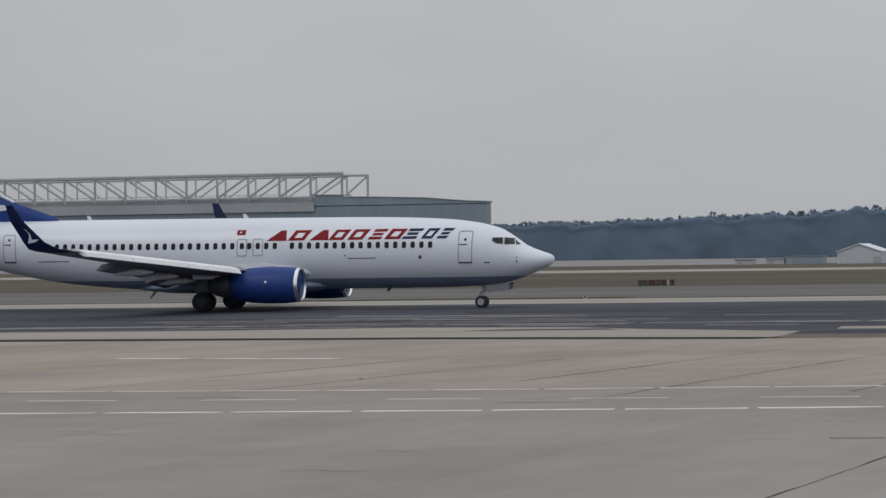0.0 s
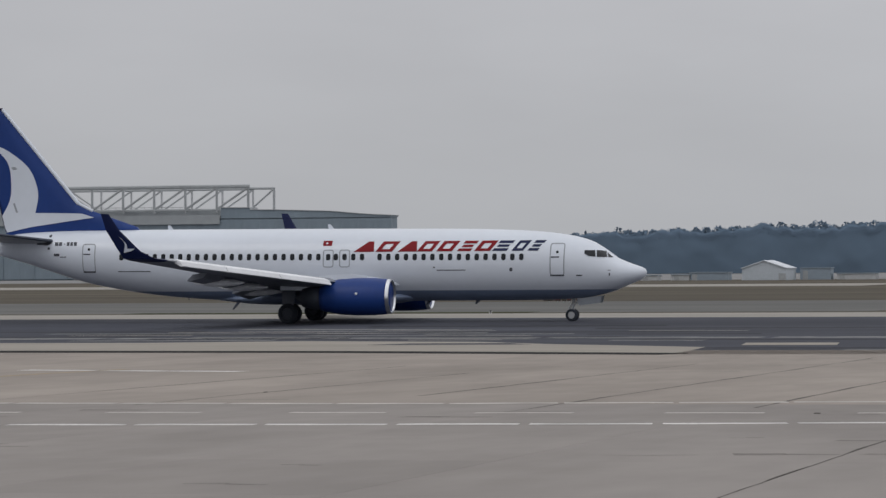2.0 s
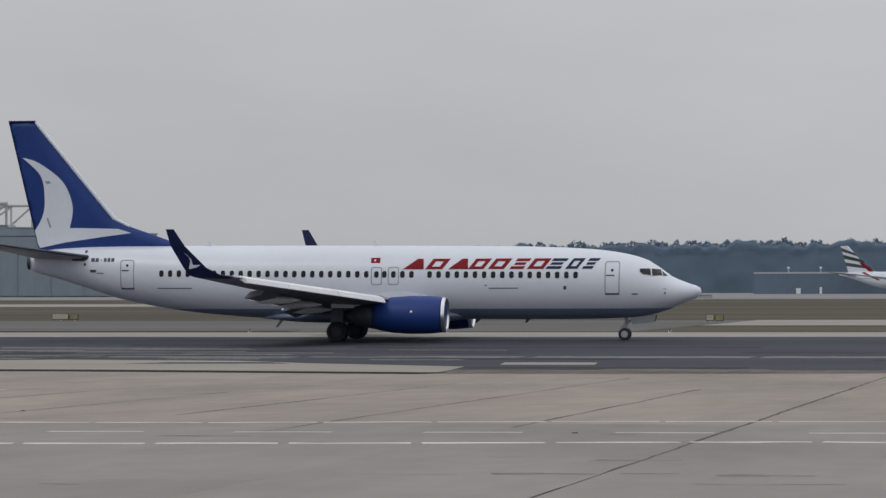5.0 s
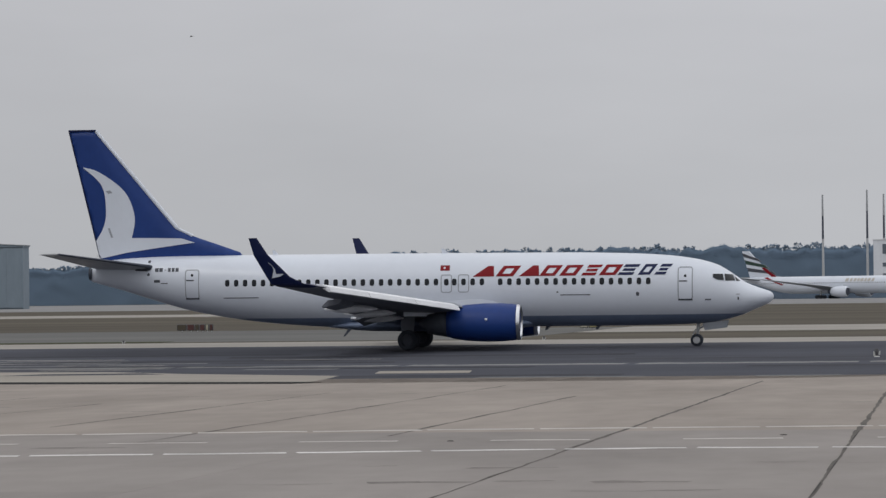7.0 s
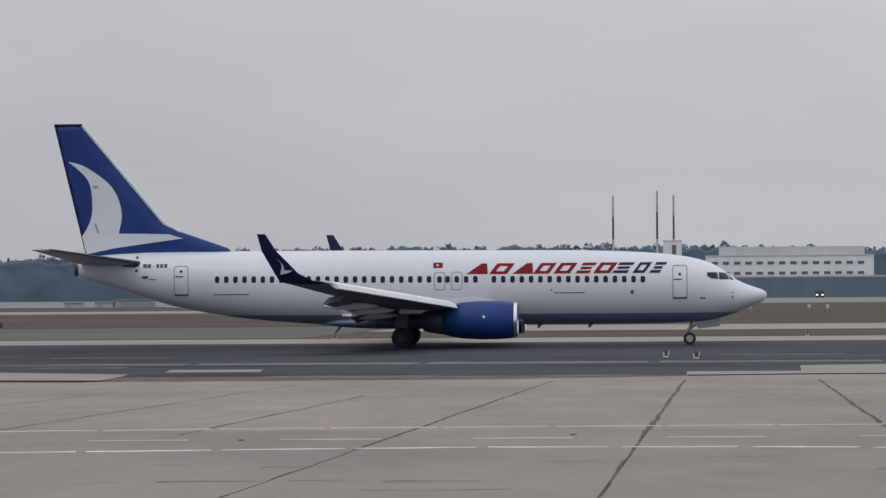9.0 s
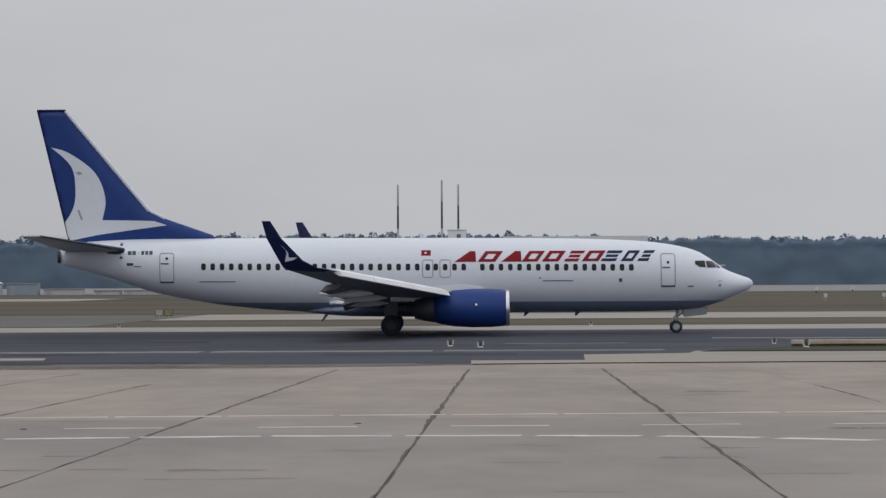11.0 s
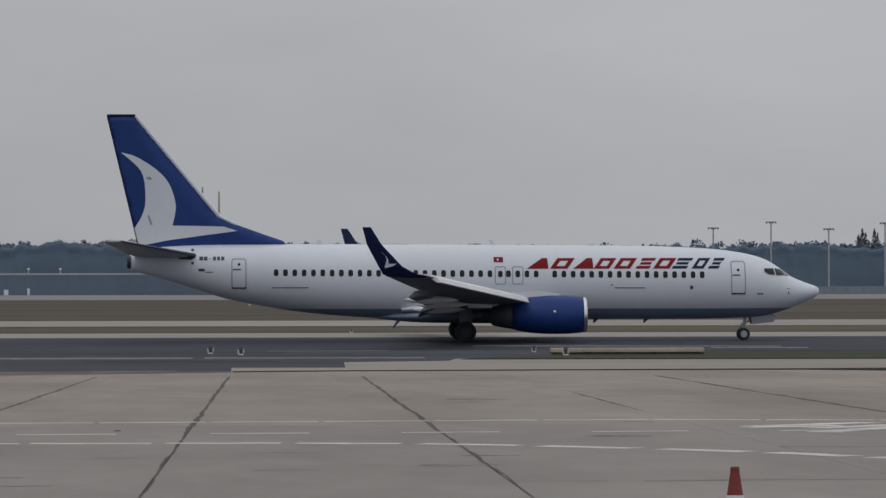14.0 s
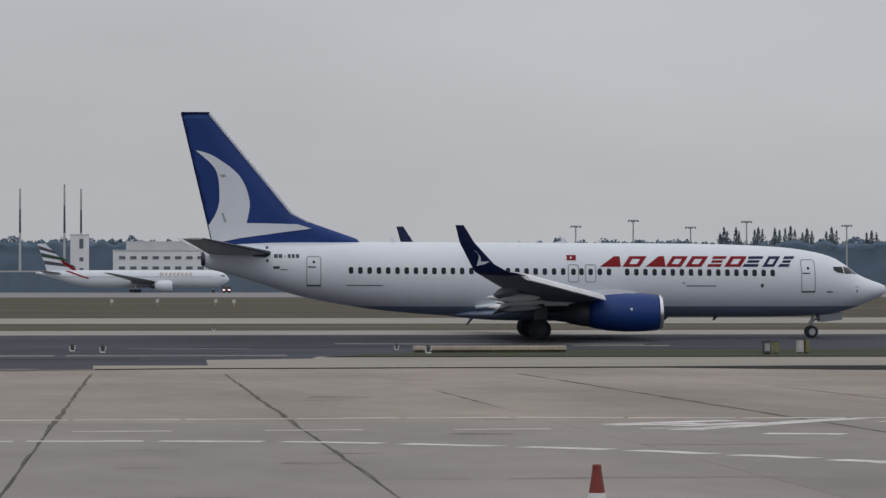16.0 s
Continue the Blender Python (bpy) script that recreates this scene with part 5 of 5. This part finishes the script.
# uneven tar seals along the joints
seals = tagged(new("joint_seals"), "uneven dark tar seals along the slab joints", "pavement", kind="structure")
SEALED = {-6: (66, 100), -5: (64, 92), -4: (70, 104), -3: (60, 114), -2: (63, 96), -1: (22, 117), 0: (22, 117), 1: (22, 117), 2: (74, 92), 3: (55, 117), 4: (76, 96), 5: (70, 84)}
for i, (near, far) in SEALED.items():
    rng = random.Random(40 + i)
    y, wide, off = near, 0.02, 0.0
    rows = []
    while y < far:
        goal = rng.choice((0.018, 0.025, 0.035)) if y < 45 else rng.choice((0.025, 0.04, 0.055, 0.07) if y < 60 else (0.05, 0.075, 0.1, 0.12)) if abs(i) < 2 else rng.choice((0.06, 0.12, 0.2, 0.25) if i == 3 else (0.02, 0.05, 0.1, 0.13))
        wide += (goal - wide) * 0.45
        off += (rng.uniform(-0.05, 0.05) - off) * 0.5
        rows.append((joint_x(i) - SHEAR * (118 - y) + off, y, wide))
        y += rng.uniform(0.5, 1.3)
    rows[-1] = (*rows[-1][:2], 0.01)
    bm = empty_bm()
    pairs = [(bm.verts.new((x - w / 2, y, ground_z(y) + 0.0062)), bm.verts.new((x + w / 2, y, ground_z(y) + 0.0062))) for x, y, w in rows]
    for p, q in zip(pairs, pairs[1:]):
        bm.faces.new((p[0], p[1], q[1], q[0]))
    part("seal", bm, TAR, seals)

# dark smears across the concrete
for k, (x0, x1, y, w) in enumerate(((-6.2, -4.9, 44.6, 0.5), (-5.4, -4.2, 49.0, 0.35), (-3.4, -2.2, 44.4, 0.6), (-4.6, -3.9, 44.9, 0.3), (5.2, 8.6, 42.8, 0.35), (2.8, 3.9, 47.5, 0.7), (3.6, 4.4, 50.6, 0.4), (8.5, 11, 53.5, 0.5), (6.2, 7.2, 58.5, 0.8), (-13.5, -12, 58, 0.5), (10.0, 14.6, 42.5, 0.4), (-1.6, -0.9, 50.5, 0.3), (0.6, 1.5, 46.2, 0.3), (5.6, 7.0, 84.5, 1.6), (-20, -18.8, 61, 0.8))):
    bm = stroke(empty_bm(), (x0, y), ((x0 + x1) / 2, y + 0.12 * (-1) ** k), w, 0.0055)
    stroke(bm, ((x0 + x1) / 2, y + 0.12 * (-1) ** k), (x1, y), w * 0.6, 0.0055)
    tagged(mesh_object("smear", bm, SMEAR), "dark rubber smear on the concrete", "stain", kind="structure")

stains = tagged(new("apron_stains"), "faint dark scuffs scattered over the concrete", "stain", kind="structure")
scuff_rng = random.Random(21)
for k in range(46):
    x, y = scuff_rng.uniform(-24, 19), scuff_rng.uniform(34, 104)
    half, w = scuff_rng.uniform(0.2, 0.9), scuff_rng.uniform(0.1, 0.3) * y / 60
    bm = stroke(empty_bm(), (x - half, y), (x, y + scuff_rng.uniform(-0.2, 0.2)), w * 0.7, 0.0052)
    part("scuff", stroke(bm, (x, y), (x + half, y + scuff_rng.uniform(-0.2, 0.2)), w, 0.0056), SMEAR, stains)

# hairline cracks and tar lumps on the slabs
for k, (x, y) in enumerate(((-19.8, 72.6), (-6.94, 60.0), (-1.48, 62.1))):
    bm = empty_bm()
    bmesh.ops.create_icosphere(bm, subdivisions=2, radius=0.024)
    for v in bm.verts:
        v.co = Vector((v.co.x * (2.2 + 0.3 * k % 2), v.co.y * 1.2, max(-0.01, v.co.z * 0.5 + 0.01 * math.sin(9 * v.co.x))))
    o = mesh_object("tar_lump", bm, JOINT, True)
    o.location = (x, y, ground_z(y) + 0.008)
    tagged(o, "small black lump of tar on the concrete", "debris", "tar lumps")

# ---- things along the taxiway ----


def traffic_cone(x, y):
    t = thing("traffic_cone", pose(x, y, ground_z(y) + 0.005), "faded red traffic cone with white sleeves", "traffic cone")
    part("base", box(empty_bm(), -0.22, 0.22, -0.22, 0.22, 0, 0.035, 0.012), CONE_RED, t)

    def ring(z0, z1, lift, m, name):
        r = lambda z: 0.036 + 0.15 * (0.72 - z)
        bm = empty_bm()
        loft(bm, [[(q * math.cos(2 * math.pi * i / 28), q * math.sin(2 * math.pi * i / 28), z) for i in range(28)] for z, q in ((z0, r(z0) + lift), (z1, r(z1) + lift))])
        part(name, bm, m, t, smooth=False)
    ring(0.03, 0.72, 0.0, CONE_RED, "body")
    ring(0.10, 0.28, 0.003, CONE_WHITE, "sleeve")
    ring(0.33, 0.525, 0.003, CONE_WHITE, "sleeve")
    bm = empty_bm()
    loft(bm, [[(q * math.cos(2 * math.pi * i / 24), q * math.sin(2 * math.pi * i / 24), z) for i in range(24)] for z, q in ((0.70, 0.037), (0.735, 0.038), (0.75, 0.034), (0.75, 0.022), (0.70, 0.02))])
    part("rim", bm, CONE_RED, t)


traffic_cone(4.22, 28.8)


def edge_light(x, y, k):
    t = thing("taxiway_light", pose(x, y, ground_z(y) + 0.01), "small taxiway light on a short dark stem", "light", "taxiway lights")
    part("plate", rod(empty_bm(), (0, 0, 0), (0, 0, 0.05 * k), 0.14 * k, 0.11 * k, 14), CREAM, t)
    part("stem", rod(empty_bm(), (0, 0, 0.05 * k), (0, 0, 0.24 * k), 0.07 * k, 0.06 * k, 8), BOX_DARK, t)
    part("head", rod(empty_bm(), (0, 0, 0.22 * k), (0, 0, 0.38 * k), 0.13 * k, 0.08 * k, 12), BOX_DARK, t)
    part("tag", box(empty_bm(), -0.16 * k, -0.07 * k, -0.06 * k, 0.0, 0.05 * k, 0.26 * k), CREAM, t)
    part("tag", box(empty_bm(), 0.08 * k, 0.16 * k, -0.06 * k, 0.0, 0.1 * k, 0.28 * k), CREAM, t)


for x, y, k in ((0.3, 170, 1.0), (1.67, 166, 1.0), (15.7, 173, 0.75), (16.15, 162.2, 1.0), (9.3, 230, 0.6), (-46, 222, 0.6), (-20, 224, 0.6)):
    edge_light(x, y, k)

t = thing("kerb_block", pose(19.1, 164, ground_z(164)), "long low beige concrete kerb block", "kerb")
for k in range(4):
    stone = part("kerb_stone", box(empty_bm(), -3.45 + 1.74 * k, -1.715 + 1.74 * k, -0.24, 0.3, -0.02, 0.11, 0.02), KERB_BASE, t, "brown kerb base")
    part("coping", box(empty_bm(), -3.45 + 1.74 * k, -1.715 + 1.74 * k, -0.34, 0.32, 0.114, 0.31, 0.03), KERB, stone, "pale kerb coping")

for x, y, w, h, m, lab in ((30.4, 156.5, 0.34, 0.6, BOX_DARK, "dark"), (31.0, 157.5, 0.22, 0.55, BOX_YELLOW, "yellow"), (32.4, 159, 0.26, 0.6, CREAM, "pale"), (32.7, 159, 0.16, 0.62, BOX_YELLOW, "yellow")):
    t = thing("marker_box", pose(x, y, ground_z(y)), lab + " marker box standing on the grass verge", "box", "marker boxes on the verge")
    part("casing", box(empty_bm(), -w / 2, w / 2, -0.2, 0.2, 0.06, h, 0.03), m, t)
    part("foot", box(empty_bm(), -w / 2 + 0.03, w / 2 - 0.03, -0.15, 0.15, 0, 0.07), BOX_DARK, t)
    part("face", box(empty_bm(), -w / 2 + 0.06, w / 2 - 0.05, -0.225, -0.202, 0.16, h - 0.1), STEEL if lab == "dark" else m, t)
    part("cap", box(empty_bm(), -w / 2 - 0.02, w / 2 + 0.02, -0.22, 0.22, h, h + 0.04, 0.01), BOX_DARK, t)


def guidance_sign(x, y, panels, label):
    t = thing("guidance_sign", pose(x, y, 0), label, "sign", "taxiway signs")
    px_ = 0.0
    for w, m in panels:
        p = part("panel", box(empty_bm(), px_, px_ + w - 0.06, -0.12, 0.12, 0.12, 0.66, 0.03), BOX_DARK, t)
        part("face", box(empty_bm(), px_ + 0.06, px_ + w - 0.12, -0.16, -0.121, 0.17, 0.61), m, p)
        part("leg", rod(empty_bm(), (px_ + w / 2, 0, 0), (px_ + w / 2, 0, 0.14), 0.05, None, 6), STRUT, p)
        px_ += w


guidance_sign(-59.9, 312, ((0.9, GRASS), (0.7, SIGN_RED), (0.42, GRASS), (0.5, SIGN_RED), (0.35, SIGN_PALE), (0.38, SIGN_RED)), "dark and red taxiway guidance sign on grass")
guidance_sign(-23.8, 300, ((0.75, SIGN_PALE), (0.8, BOX_YELLOW)), "yellow and pale taxiway guidance sign on grass")
guidance_sign(-84, 318, ((1.6, KERB), (0.9, BOX_YELLOW)), "beige taxiway guidance sign on grass")
for x, y in ((6.5, 519), (13.1, 525), (21.3, 520), (23.2, 505), (60, 496), (51, 486), (84, 540), (99, 470), (120, 520)):
    t = thing("marker_board", pose(x, y, 0), "small white marker board in the grass", "marker", "marker boards in the grass")
    part("board", box(empty_bm(), -0.24, 0.24, -0.05, 0.05, 0.4, 0.92, 0.02), CREAM, t)
    part("stake", rod(empty_bm(), (0, 0, 0), (0, 0, 0.45), 0.06, None, 6), KERB, t)


for x, y in ((74.6, 729), (88.3, 786), (94, 751)):
    t = thing("runway_light", pose(x, y, 0), "white runway edge light on a dark post", "light", "runway lights")
    part("post", rod(empty_bm(), (0, 0, 0), (0, 0, 0.55), 0.12, None, 8), BOX_DARK, t)
    part("head", rod(empty_bm(), (0, 0, 0.5), (0, 0, 1.15), 0.42, 0.3, 10), CREAM, t)


# ---- a small bird crossing the sky ----
BIRD = thing("bird", pose(0, 0, 20), "small dark bird gliding across the sky", "bird")
part("body", spin(empty_bm(), [(-0.045, 0.004), (-0.025, 0.011), (0.0, 0.014), (0.03, 0.011), (0.045, 0.003)], (0, 0), 10), BOX_DARK, BIRD, smooth=True)
for side in (-1, 1):
    bm = empty_bm()
    loft(bm, [[(x0, side * y, z), (x0 - c, side * y, z), (x0 - c * 0.5, side * y, z + 0.005)] for x0, c, y, z in ((0.02, 0.035, 0.008, 0.0), (0.015, 0.03, 0.045, 0.015), (-0.02, 0.008, 0.1, 0.01))])
    part("wing", bm, BOX_DARK, BIRD)
part("tail", plate([(-0.035, 0.002), (-0.075, 0.004), (-0.075, -0.001), (-0.035, -0.003)], 0.01), BOX_DARK, BIRD)

# Black strip stands in for the shadow along the verge's near edge.
pavement("verge_edge", [(10.7, 151.4), (60, 148.0), (400, 148.0), (400, 151.0), (60, 151.0), (11.4, 154.4)], 0.016, DRAIN_AND_SHADE, "dark strip for the shadowed edge of the grass island", "kerb")
pavement("grass_seam", [(-75, 238.5), (-47, 239.5), (-47, 243.5), (-75, 243)], 0.014, GREEN, "dark strip of grass beside old asphalt", "grass")
t = thing("guard_light", pose(-104.2, 353, 0), "small amber guard light on a short post", "light")
part("post", rod(empty_bm(), (0, 0, 0), (0, 0, 0.45), 0.06, None, 8), BOX_DARK, t)
part("housing", box(empty_bm(), -0.22, 0.22, -0.1, 0.14, 0.4, 0.78, 0.04), BOX_DARK, t)
part("lens", rod(empty_bm(), (0, -0.1, 0.59), (0, -0.16, 0.59), 0.14, 0.12, 14), AMBER, t)



# ---- what moves ----
def taxi_x(t):
    """Place along the taxiway between the rows, for the wheels' turn."""
    for (t0, x0), (t1, x1) in zip(TAXI, TAXI[1:]):
        if t <= t1:
            return x0 + (x1 - x0) * (t - t0) / (t1 - t0)
    return TAXI[-1][1]


def motions():
    slope = math.tan(radians(TAXI_HEADING))
    walk(JET, [(t, pose(x, TAXI_Y + x * slope, -0.01, TAXI_BANK, 0, TAXI_HEADING)) for t, x in TAXI])
    far = [(0, -56, 1392, 32), (5.5, -25.4, 1390, 30), (7.5, -13.3, 1388, 26), (11, 5, 1384, 14), (14.5, 19.6, 1381, 3), (16, 25.6, 1380, 0)]
    rows = []
    for t, x, y, yaw in far:
        a = radians(yaw)
        rows.append((t, pose(x + 36 * math.cos(a), y - 36 * math.sin(a), 0, 0, 0, -yaw)))
    walk(FAR_JET, rows)
    walk(BIRD, [(t, pose(x, 100, z, 0, 0, 180)) for t, x, z in ((0, 49.6, 40), (6.0, -8.9, 14.0), (6.3, -11.9, 11.3), (6.5, -13.8, 10.31), (6.7, -15.7, 10.43), (6.9, -17.7, 10.36), (7.1, -19.7, 10.01), (7.3, -21.6, 9.33), (16, -106.4, 6.33))])
    for w, r in ROLLING:
        rest = w.location.copy()
        rows = []
        for i in range(241):
            t = 16.0 * i / 240
            rows.append((t, Matrix.Translation(rest) @ Matrix.Rotation(taxi_x(t) / r, 4, "Y")))
        walk(w, rows)


motions()
